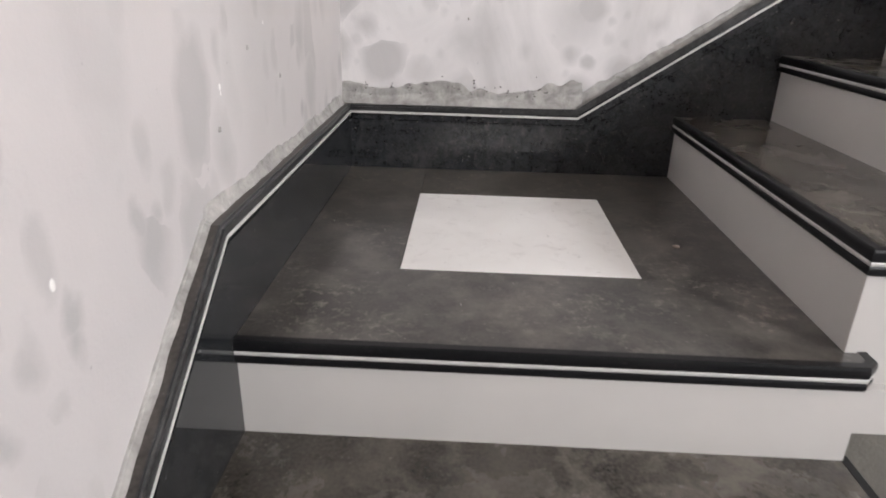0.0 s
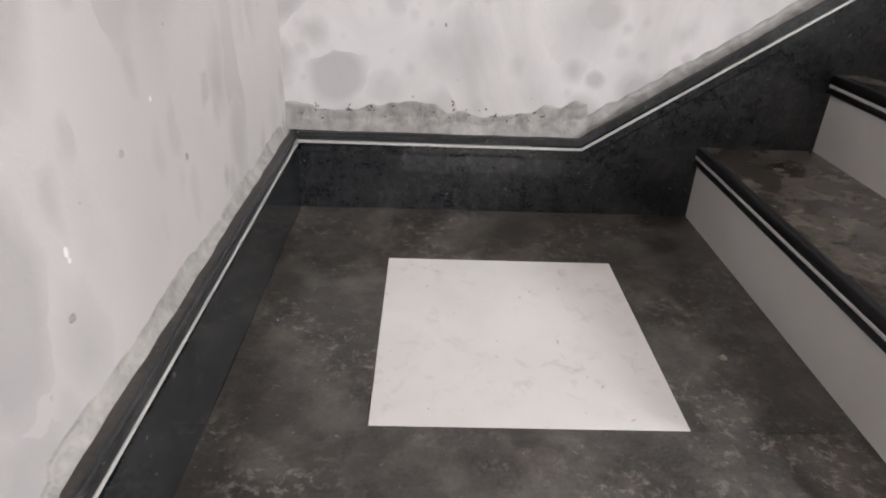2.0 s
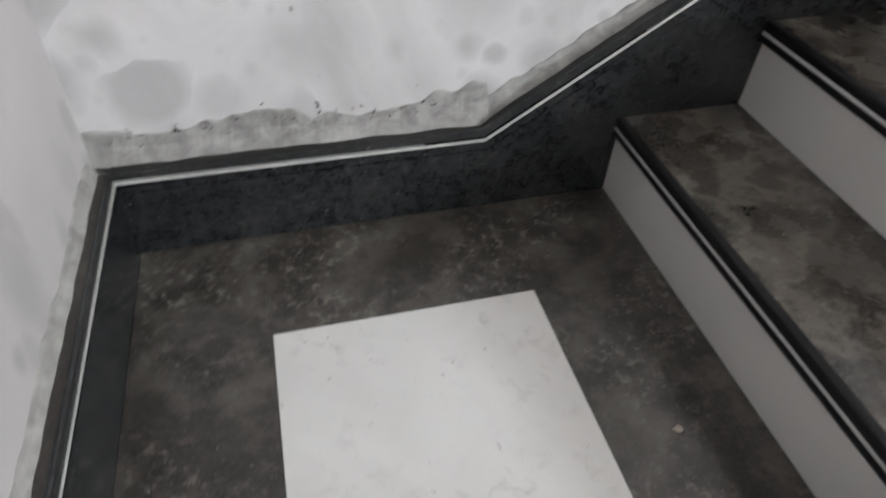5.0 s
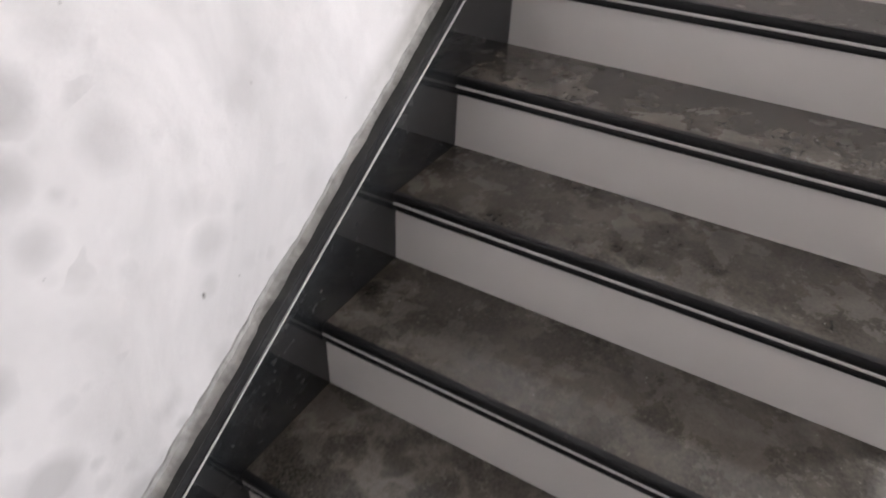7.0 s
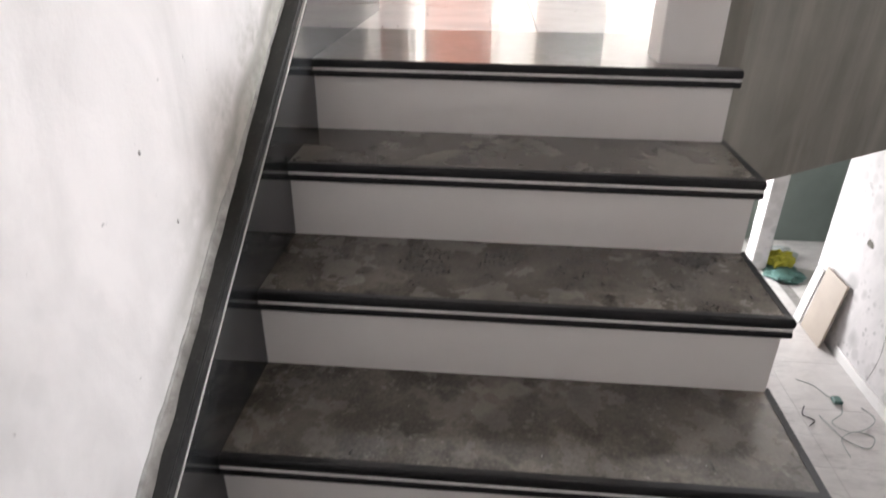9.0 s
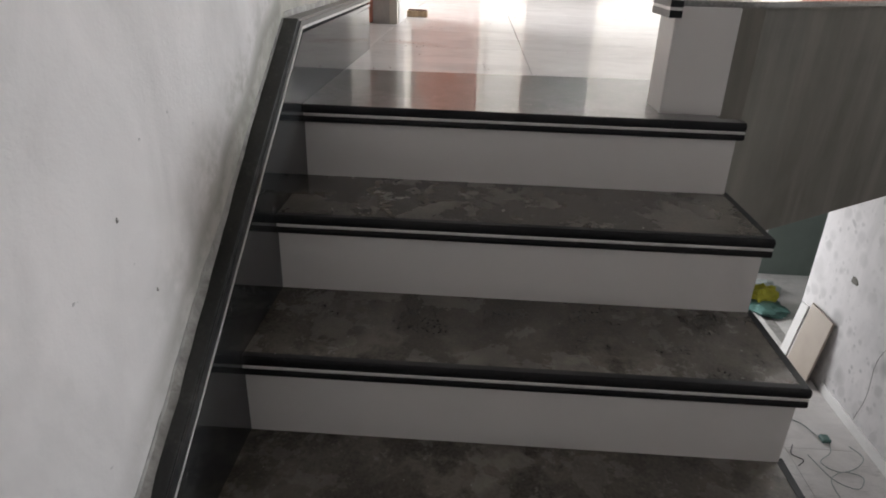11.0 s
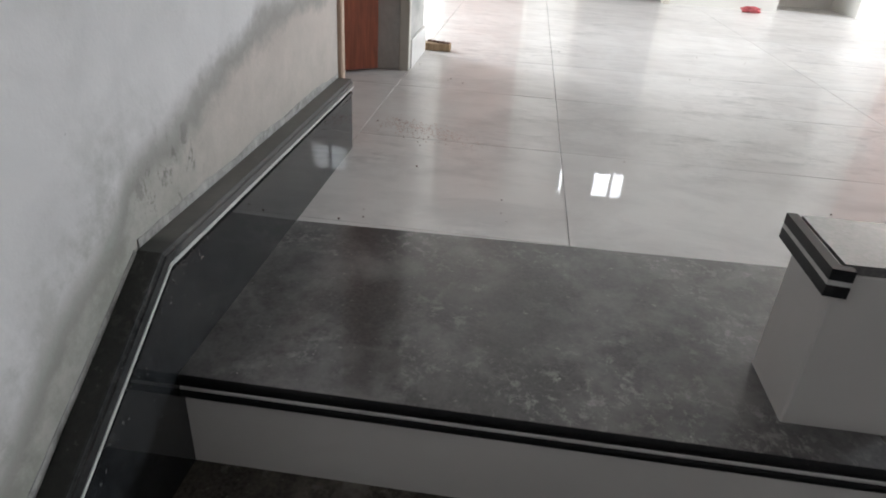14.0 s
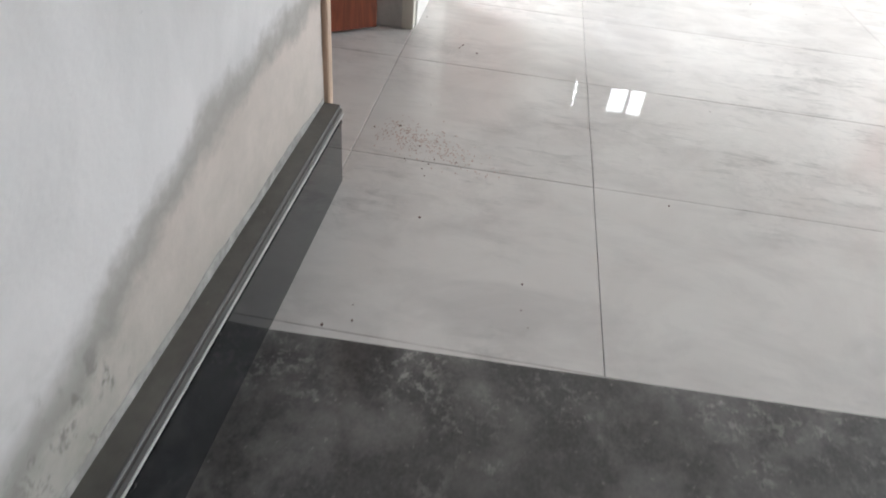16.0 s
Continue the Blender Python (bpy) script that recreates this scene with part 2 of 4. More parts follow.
def streaked_cement():
    """Grey-brown cement render with soft vertical runs."""
    s = Shader("streaked_cement_render", 0.85)
    cloud = s.ramp(s.noise(3, 6, 0.6, 0.3), (0.3, (0.13, 0.122, 0.102)), (0.72, (0.20, 0.188, 0.162)))
    runs = s.ramp(s.noise(9, 5, 0.6, 0.2, s.stretched(1, 1, 0.12)), (0.46, 0), (0.66, 1))
    s.bump(s.noise(24, 5, 0.6), 0.12, 0.003)
    return s.done(s.mix(s.math("MULTIPLY", runs, 0.5), cloud, (0.27, 0.25, 0.22)))


def white_slab():
    s = Shader("white_marble", 0.3)
    cloud = s.ramp(s.noise(5, 6, 0.6, 0.6), (0.3, (0.77, 0.75, 0.73)), (0.65, (0.84, 0.825, 0.805)))
    specks = s.ramp(s.noise(60, 2, 0.5), (0.26, 1), (0.30, 0))
    smudge = s.math("MULTIPLY", s.ramp(s.noise(22, 5, 0.7, 0.6), (0.54, 0), (0.68, 1)), s.ramp(s.noise(4.0, 3), (0.46, 0), (0.62, 1)))
    cloud = s.mix(s.math("MULTIPLY", smudge, 0.4), cloud, (0.46, 0.43, 0.41))
    return s.done(s.mix(s.math("MULTIPLY", specks, 0.5), cloud, (0.36, 0.34, 0.32)))


WALL = stair_wall()
_shader, _colour = plaster("whitewashed_plaster", 0.06, 1.1)
WHITEWASH = _shader.done(_colour)
_shader, _colour = plaster("cloudy_whitewash", 0.22, 1.3, None, 1.7)
CLOUDY = _shader.done(_colour)
ROOM = simple("cream_wall_paint", (0.76, 0.74, 0.70), 0.7, 0.08, 1.5)
CEILING = cement("bare_concrete_ceiling", (0.36, 0.35, 0.335), (0.44, 0.43, 0.415), 2)
GRANITE = polished_granite("black_granite", (0.006, 0.007, 0.008), (0.032, 0.034, 0.037), (0.10, 0.095, 0.09), 0.03, 0.35, 0.0, 1.55, 0.12, 0.0, 0.6)
EDGE = polished_granite("black_granite_edge", (0.006, 0.006, 0.007), (0.010, 0.010, 0.011), (0.05, 0.043, 0.042), 0.35, 0.1, 0.0, 1.32)
CAP = polished_granite("granite_cap_edge", (0.012, 0.012, 0.013), (0.040, 0.041, 0.042), (0.13, 0.125, 0.12), 0.3, 0.4, 0.0, 1.45, 0.2, 0.0, 0.5, settled=2.4)
LEDGE = polished_granite("dusty_granite_ledge", (0.007, 0.007, 0.006), (0.018, 0.018, 0.016), (0.15, 0.142, 0.128), 0.3, 0.22, 0.0, 1.5, settled=2.4)
DUSTY_LEDGE = polished_granite("dusty_brown_ledge", (0.035, 0.030, 0.027), (0.075, 0.066, 0.06), (0.16, 0.14, 0.125), 0.45, 0.5, 0.0, 1.4)
TREAD = polished_granite("brown_grey_granite", (0.011, 0.0095, 0.008), (0.108, 0.093, 0.077), (0.27, 0.24, 0.205), 0.25, 0.42, 1.0, 1.38, 0.3, 0.45)
LANDING = polished_granite("dusty_brown_granite", (0.013, 0.0113, 0.010), (0.062, 0.054, 0.047), (0.27, 0.243, 0.215), 0.28, 0.72, 0.3, 1.45, 0.3, 0.35)
THRESHOLD = polished_granite("dusty_grey_granite", (0.030, 0.028, 0.0285), (0.092, 0.087, 0.087), (0.30, 0.288, 0.28), 0.32, 0.72, 0.6, 1.45, 0.25, 0.5)
COPING = polished_granite("polished_grey_granite", (0.075, 0.072, 0.070), (0.17, 0.162, 0.155), (0.30, 0.28, 0.265), 0.3, 0.45, 0.0, 1.6, 0.15, 0.9)
INLAY = simple("pale_inlay", (0.62, 0.61, 0.59), 0.35, 0.2, 30)
RISER = simple("pale_riser_tile", (0.62, 0.595, 0.57), 0.32, 0.07, 3)
SLAB = white_slab()
TILE = marble_tile()
GROUT = simple("grey_grout", (0.36, 0.34, 0.32), 0.9, 0.3, 20)
CEMENT = cement("raw_cement", (0.22, 0.212, 0.20), (0.50, 0.485, 0.465), 22)
STREAKED = streaked_cement()
PIER = cement("stained_cement_pier", (0.34, 0.33, 0.31), (0.66, 0.64, 0.61), 4)
RENDERED = cement("grey_cement_render", (0.115, 0.108, 0.092), (0.185, 0.174, 0.152), 3)
DOOR = timber("red_brown_door_veneer", (0.13, 0.032, 0.016), (0.28, 0.075, 0.035), 0.35)
FRAME = timber("pale_wood_frame", (0.40, 0.27, 0.19), (0.60, 0.45, 0.34), 0.5)
PALE = simple("cream_frame_paint", (0.70, 0.66, 0.58), 0.5, 0.12, 6)
OFFCUT = timber("wood_offcut", (0.20, 0.13, 0.07), (0.38, 0.27, 0.16), 0.7)
BOARD = simple("beige_board", (0.42, 0.36, 0.30), 0.6, 0.12, 5)
BROWN_EDGE = simple("brown_board_edge", (0.12, 0.085, 0.06), 0.7, 0.2, 20)
DARK = simple("dark_slate_tile", (0.035, 0.045, 0.05), 0.3, 0.3, 4)
GREEN = simple("grey_green_wall_paint", (0.20, 0.235, 0.215), 0.75, 0.2, 2)
CABLE = simple("grey_green_cable", (0.33, 0.375, 0.36), 0.5, 0.2, 30)
TEAL = simple("teal_plastic_sheet", (0.10, 0.20, 0.18), 0.35, 0.3, 9)
YELLOW = simple("yellow_sack", (0.55, 0.50, 0.05), 0.6, 0.3, 12)
CLEAR = simple("pale_plastic_sheet", (0.45, 0.48, 0.46), 0.3, 0.25, 8)
RED = simple("faded_red_cloth", (0.45, 0.09, 0.10), 0.9, 0.3, 20)
DEBRIS = simple("brown_debris", (0.20, 0.12, 0.10), 0.95, 0.4, 60)
PAPER = simple("tan_paper", (0.60, 0.36, 0.16), 0.8, 0.2, 10)
DARK_CHIP = simple("dark_mortar_chip", (0.09, 0.082, 0.075), 0.9, 0.4, 60)
BLACK = simple("black_rubber", (0.02, 0.02, 0.022), 0.5, 0.2, 20)

_glow = Shader("bright_sky_backdrop")
_glow.put(_glow.bsdf.inputs["Base Color"], (0.0, 0.0, 0.0))
_glow.put(_glow.bsdf.inputs["Emission Color"], (0.92, 0.96, 1.0))
_glow.bsdf.inputs["Emission Strength"].default_value = 95.0
SKYGLOW = _glow.mat

# ---- building blocks ----


def mesh_of(name, bm, material):
    bmesh.ops.recalc_face_normals(bm, faces=bm.faces)
    me = bpy.data.meshes.new(name)
    bm.to_mesh(me)
    bm.free()
    me.materials.append(material)
    return me


def part(name, bm, material, parent, label=""):
    """Links a bmesh as one mesh object under a thing or a part."""
    ob = new(name, mesh_of(name, bm, material))
    if parent is not None:
        ob.parent = parent
    return tagged(ob, label)


def thing(name, label, category, group="", kind="", at=(0, 0, 0)):
    ob = new(name)
    ob.empty_display_size = 0.1
    ob.location = at
    return tagged(ob, label, category, group, kind)


def structure(name, bm, material, label, category):
    return tagged(part(name, bm, material, None), label, category, kind="structure")


def box(lo, hi, bevel=0.0, bm=None, segments=1):
    bm = bm or bmesh.new()
    mid = [(a + b) / 2 for a, b in zip(lo, hi)]
    size = [abs(b - a) for a, b in zip(lo, hi)]
    made = bmesh.ops.create_cube(bm, size=1, matrix=Matrix.Translation(mid) @ Matrix.Diagonal((*size, 1)))
    if bevel:
        edges = list({e for v in made["verts"] for e in v.link_edges})
        bmesh.ops.bevel(bm, geom=edges, offset=bevel, segments=segments, affect="EDGES", profile=0.6)
    return bm


def prism(outline, frm, to, place, bm=None):
    """An outline of (a, b) pairs pulled from frm to to; place(a, b, c) gives the point."""
    bm = bm or bmesh.new()
    near = [bm.verts.new(place(a, b, frm)) for a, b in outline]
    far = [bm.verts.new(place(a, b, to)) for a, b in outline]
    bm.faces.new(near)
    bm.faces.new(far[::-1])
    for i in range(len(outline)):
        j = (i + 1) % len(outline)
        bm.faces.new((near[i], near[j], far[j], far[i]))
    return bm


def offset_line(path, d):
    """The polyline path of (a, b) pairs moved d to its left, mitred at its bends."""
    out = []
    for i, p in enumerate(path):
        dirs = []
        for q, r in ((i - 1, i), (i, i + 1)):
            if q >= 0 and r < len(path):
                v = Vector(path[r]) - Vector(path[q])
                dirs.append(v.normalized())
        normal = [Vector((-v.y, v.x)) for v in dirs]
        m = sum(normal, Vector((0, 0))).normalized()
        out.append(Vector(p) + m * (d / max(m.dot(normal[0]), 0.2)))
    return out


def roll_outline(half, deep, n=6):
    """Half-round edge profile: (out, up) pairs, half high each way, its tip deep out."""
    pts = [(-0.014, -half)]
    for i in range(n + 1):
        a = -math.pi / 2 + math.pi * i / n
        pts.append((deep * math.cos(a), half * math.sin(a)))
    pts.append((-0.014, half))
    return pts


def sweep(path, profile, place, bm=None):
    """Pulls a profile of (out, up) pairs along a flat path; place(a, b, out, up) gives the point, out being taken along the path's right side."""
    bm = bm or bmesh.new()
    rings = []
    lines = {}
    for out, up in profile:
        if out not in lines:
            lines[out] = offset_line(path, -out)
    for i in range(len(path)):
        rings.append([bm.verts.new(place(lines[out][i].x, lines[out][i].y, up)) for out, up in profile])
    for a, b in zip(rings, rings[1:]):
        for i in range(len(profile)):
            j = (i + 1) % len(profile)
            bm.faces.new((a[i], a[j], b[j], b[i]))
    bm.faces.new(rings[0])
    bm.faces.new(rings[-1][::-1])
    return bm


def tube(points, radius, bm=None, sides=6):
    """A thin round cable through points smoothed into a curve."""
    bm = bm or bmesh.new()
    p = [Vector(v) for v in points]
    line = []
    for i in range(len(p) - 1):
        a, b2, c, d = p[max(i - 1, 0)], p[i], p[i + 1], p[min(i + 2, len(p) - 1)]
        for k in range(8):
            t = k / 8
            line.append(0.5 * ((2 * b2) + (c - a) * t + (2 * a - 5 * b2 + 4 * c - d) * t * t + (3 * b2 - a - 3 * c + d) * t ** 3))
    line.append(p[-1])
    rings = []
    for i, v in enumerate(line):
        ahead = (line[min(i + 1, len(line) - 1)] - line[max(i - 1, 0)]).normalized()
        side = ahead.cross(Vector((0, 0, 1))).normalized()
        up = side.cross(ahead)
        rings.append([bm.verts.new(v + radius * (math.cos(2 * math.pi * k / sides) * side + math.sin(2 * math.pi * k / sides) * up)) for k in range(sides)])
    for a, b2 in zip(rings, rings[1:]):
        for k in range(sides):
            bm.faces.new((a[k], a[(k + 1) % sides], b2[(k + 1) % sides], b2[k]))
    bm.faces.new(rings[0])
    bm.faces.new(rings[-1][::-1])
    return bm


def crumpled(size, seed, cuts=3):
    """A crumpled lump of sheet or cloth that rests on z = 0."""
    bm = bmesh.new()
    bmesh.ops.create_icosphere(bm, subdivisions=cuts, radius=1.0)
    for v in bm.verts:
        n = noise.noise(v.co * 2.1 + Vector((seed, 0, 0))) * 0.45 + noise.noise(v.co * 5 + Vector((0, seed, 0))) * 0.18
        v.co *= 1 + n
        v.co.z = max(v.co.z, -0.55) + 0.55
        v.co = Vector((v.co.x * size[0], v.co.y * size[1], v.co.z * size[2]))
    return bm


# ---- plan ----
RISE, GO = 0.185, 0.276
X1 = 0.985            # first riser of the upper flight
TOP = 6 * RISE        # the upper floor
WIDE = 1.080          # length of the upper flight's treads
Y0 = -1.07            # last riser of the lower flight
WIDE_LOW = 1.022
TX0, TX1, TY0, TY1 = 0.236, 0.722, -0.775, -0.262    # the white square of the landing
LOW = -10 * RISE      # the lower floor
CEIL = TOP + 3.0
FARX = 7.5
NOSE = 0.0075

# ---- setting: walls, slabs, ceiling ----
NW = 0.04             # face of the wall along the upper flight


def wall(name, lo, hi, material=ROOM, label="whitewashed plaster wall"):
    return structure(name, box(lo, hi), material, label, "wall")


wall("wall_north", (-0.24, NW, LOW - 0.2), (3.42, 0.19, CEIL), WALL, "whitewashed plaster wall with grey damp stains beside the stair")
wall("wall_west", (-0.24, -5.5, LOW - 0.2), (-0.03, NW, CEIL), CLOUDY, "whitewashed plaster wall with grey blotches beside the landing")
structure("wall_north_lintel", box((3.42, NW, TOP + 2.1), (4.38, 0.19, CEIL)), ROOM, "plaster wall above the doorway", "wall")
wall("wall_north_pier", (4.38, 0.02, TOP - 0.1), (4.79, 0.16, CEIL), PIER, "grey plastered pier beside the doorway")
wall("wall_partition", (4.65, 0.16, TOP - 0.1), (4.79, 2.4, CEIL))
# the opening in this end wall is invented to hold the north fill lamp
bm = box((-0.24, 2.4, TOP - 0.1), (5.5, 2.6, CEIL))
box((6.9, 2.4, TOP - 0.1), (8.6, 2.6, CEIL), bm=bm)
box((5.5, 2.4, TOP - 0.1), (6.9, 2.6, 2.05), bm=bm)
box((5.5, 2.4, 3.35), (6.9, 2.6, CEIL), bm=bm)
structure("wall_room_end", bm, ROOM, "cream painted wall with an added opening for the fill lamp", "wall")
wall("wall_room_west", (-0.24, 0.19, TOP - 0.1), (-0.1, 2.4, CEIL))


def far_wall():
    """The wall with the doors: piers between openings and lintels over them, in one mesh."""
    openings = ((-4.5, -3.42, 2.1), (-3.1, -2.48, 1.7), (-1.62, -0.82, 2.1), (-0.48, 0.3, 2.1))
    bm = bmesh.new()
    y = -5.5
    for a, b, high in openings:
        box((FARX, y, TOP - 0.1), (FARX + 0.15, a, CEIL), bm=bm)
        box((FARX, a, TOP + high), (FARX + 0.15, b, CEIL), bm=bm)
        y = b
    box((FARX, y, TOP - 0.1), (FARX + 0.15, 2.4, CEIL), bm=bm)
    return bm


structure("wall_east", far_wall(), ROOM, "cream painted wall with doorways and a niche", "wall")


def south_wall():
    bm = bmesh.new()
    holes = ((3.9, 5.6), (6.05, 7.15))
    x = -0.24
    for a, b in holes:
        box((x, -5.65, TOP - 0.1), (a, -5.5, CEIL), bm=bm)
        box((a, -5.65, TOP - 0.1), (b, -5.5, 2.05), bm=bm)
        box((a, -5.65, 3.45), (b, -5.5, CEIL), bm=bm)
        x = b
    box((x, -5.65, TOP - 0.1), (8.6, -5.5, CEIL), bm=bm)
    return bm


structure("wall_south", south_wall(), ROOM, "cream painted wall with two wide windows", "wall")
# unseen stub, added between the south windows; it blocks part of the side lamp
wall("wall_room_stub", (5.66, -5.5, TOP - 0.02), (5.78, -3.75, CEIL))
structure("ceiling", box((-0.24, -5.65, CEIL), (8.6, 2.6, CEIL + 0.15)), CEILING, "bare grey concrete ceiling", "ceiling")

# the upper floor's slab, cut on a slant for the stairwell
EDGE_LINE = [(2.45, -1.045), (2.50, -1.13), (2.60, -1.27), (2.96, -1.80), (4.09, -3.5)]
SLAB_LOW = 0.74
upper = [(2.41, 0.03), (2.41, -1.045), *EDGE_LINE, (-0.03, -3.5), (-0.03, -5.5), (8.6, -5.5), (8.6, 2.4), (-0.1, 2.4), (-0.1, 0.19), (2.41, 0.19)]
structure("floor_slab", prism(upper, SLAB_LOW, TOP - 0.015, lambda a, b, c: (a, b, c)), GROUT, "concrete floor slab with grey joints", "floor")
structure("floor_lower", box((-0.1, -3.6, LOW - 0.1), (8.6, NW, LOW)), GROUT, "lower floor bedding under pale tiles", "floor")
wall("wall_lower_south", (-0.1, -3.7, LOW), (6.1, -3.5, SLAB_LOW), WHITEWASH, "whitewashed plaster wall with knocks and a crack")
wall("wall_lower_green", (7.75, -5.4, LOW), (7.9, -1.9, SLAB_LOW), GREEN, "grey-green painted wall of the lower room")
wall("wall_lower_east", (7.4, -1.9, LOW), (7.9, NW, SLAB_LOW), WHITEWASH)
wall("wall_lower_back", (6.1, -5.5, LOW), (7.9, -5.4, SLAB_LOW), GREEN, "grey-green painted wall of the lower room")
wall("wall_lower_side", (5.95, -5.4, LOW), (6.1, -3.7, SLAB_LOW), GREEN, "grey-green painted wall of the lower room")
structure("floor_lower_back", box((6.1, -5.4, LOW - 0.1), (7.75, -3.6, LOW)), TILE, "pale tiled floor of the lower back room", "floor")
structure("pillar", box((6.95, -3.46, LOW), (7.15, -3.3, SLAB_LOW), 0.008), WHITEWASH, "white plastered pillar of the lower room", "pillar")


# ---- the stair ----
def flight(name, place, risers, first, wide, label, head_depth, head=None, short=0.0, chamfer=0.0):
    """A flight of stone treads with double half-round nosings over pale risers. place(u, v, z): u climbs, v runs from the wall.
    head: the stone of the last tread; short: how much the first step falls short of the others; chamfer: of the outer corners."""
    stair = thing(name, label, "staircase", kind="structure")
    for k in range(first, first + risers):
        u, z = (k - first) * GO, k * RISE
        last = k == first + risers - 1
        w = wide - (short if k == first else 0.0)
        part("riser", prism([(u, 0), (u, w - 0.012), (u + 0.02, w - 0.012), (u + 0.02, 0)], z - RISE - 0.01, z - 0.043, place), RISER, stair)
        back = u + (GO + 0.012 if not last else head_depth)
        c = chamfer
        corner = [(u - NOSE, w - c), (u - NOSE + c, w)] if c else [(u - NOSE, w)]
        inner = [(p + 0.004, q - 0.004) for p, q in corner]
        side_end = back if not (last and c) else u + 0.045
        outline = [(u - NOSE + 0.004, 0), *inner, (side_end, w - 0.004)]
        if side_end < back:
            outline += [(side_end, w - 0.03), (back, w - 0.03)]
        outline.append((back, 0))
        tread = part("tread", prism(outline, z - 0.043, z, place), head if last and head else TREAD, stair)
        line = [(side_end, w), *corner[::-1], (u - NOSE, 0.0)]
        for piece, low, high, tip, mat in (("upper_roll", -0.0215, 0.0006, 0.0035, EDGE), ("inlay", -0.0285, -0.0205, 0.0022, INLAY), ("lower_roll", -0.0435, -0.0275, 0.003, EDGE)):
            prof = [(o, (low + high) / 2 + h) for o, h in roll_outline((high - low) / 2, tip)]
            part(piece, sweep(line, prof, lambda a, b, up, z=z: place(a, b, z + up)), mat, tread)
    return stair


climb = lambda a, b, c: (X1 + a, -b, c)
descend = lambda a, b, c: (b, Y0 - 9 * GO + a, c)
upper_flight = flight("staircase", climb, 6, 1, WIDE, "brown-grey granite stair with pale risers and black nosings", 0.03, short=0.036)
lower_flight = flight("staircase", descend, 10, -9, WIDE_LOW, "brown-grey granite stair with pale risers rising to the landing", TY0 - Y0, LANDING, chamfer=0.02)

# stepped sides and the sloping concrete under the flights
first_side = [(0.02, 0), (0.02, RISE - 0.043), (GO + 0.02, RISE - 0.043), (GO + 0.02, -0.16), (0.02, -0.16)]
part("side_panel", prism(first_side, 0.0, WIDE - 0.052, lambda a, b, c: (X1 + a, -c, b)), RISER, upper_flight, "white painted side of the first step")
saw = [(GO + 0.02, 0)]
for k in range(1, 6):
    saw += [(k * GO + 0.02, (k + 1) * RISE - 0.043), ((k + 1) * GO + 0.02, (k + 1) * RISE - 0.043)]
saw = saw[:-1] + [(5 * GO + 0.25, TOP - 0.043), (5 * GO + 0.25, SLAB_LOW), (5 * GO - 0.1, SLAB_LOW - 0.02), (GO + 0.06, -0.12), (GO + 0.02, -0.12)]
part("side_panel", prism(saw, 0.0, WIDE - 0.016, lambda a, b, c: (X1 + a, -c, b)), RISER, upper_flight, "white painted stepped side of the stair")
saw = [(0.02, LOW)]
for k in range(10):
    saw += [(k * GO + 0.02, LOW + (k + 1) * RISE - 0.043), ((k + 1) * GO + 0.02, LOW + (k + 1) * RISE - 0.043)]
saw = saw[:-1] + [(9 * GO + 0.1, -0.043), (9 * GO + 0.1, -0.2), (0.5, LOW)]
part("side_panel", prism(saw, 0.0, WIDE_LOW - 0.03, lambda a, b, c: (c, Y0 - 9 * GO + a, b)), RENDERED, lower_flight, "grey stepped side of the lower flight")

part("fascia", box((WIDE_LOW - 0.012, Y0, -0.118), (WIDE_LOW + 0.028, Y0 + 0.02, -0.0445)), RISER, lower_flight, "white fascia at the landing's end")
under = [(X1 + 0.05, LOW), (X1 + 0.05, -0.162), (X1 + GO + 0.05, -0.162), (X1 + 5 * GO - 0.1, SLAB_LOW - 0.03), (2.41, SLAB_LOW - 0.005), (2.41, LOW)]
structure("wall_under_stair", prism(under, 0.94, 1.02, lambda a, b, c: (a, -c, b)), RENDERED, "grey cement wall closing the space under the stair", "wall")

# landing: dark slabs laid round one white square
landing = tagged(part("landing", box((-0.03, Y0 + 0.05, -0.16), (1.0, NW, -0.047)), RENDERED, None), "stair landing of dark granite slabs round a white square", "landing", kind="structure")
for a, b, c, d in ((0.0, TY0, TX0, 0.0), (TX0, TY1, 1.0, 0.0), (TX1, TY0, 1.0, TY1)):
    part("granite_slab", box((a + 0.0003, b + 0.0003, -0.02), (c - 0.0003, d - 0.0003, 0.0), 0.0003), LANDING, landing)
part("white_slab", box((TX0 + 0.0006, TY0 + 0.0006, -0.02), (TX1 - 0.0006, TY1 - 0.0006, 0.0008), 0.0006), SLAB, landing, "square white marble slab with faint marks")

# ---- skirting: polished plates with a black rolled cap and a white inlaid line ----


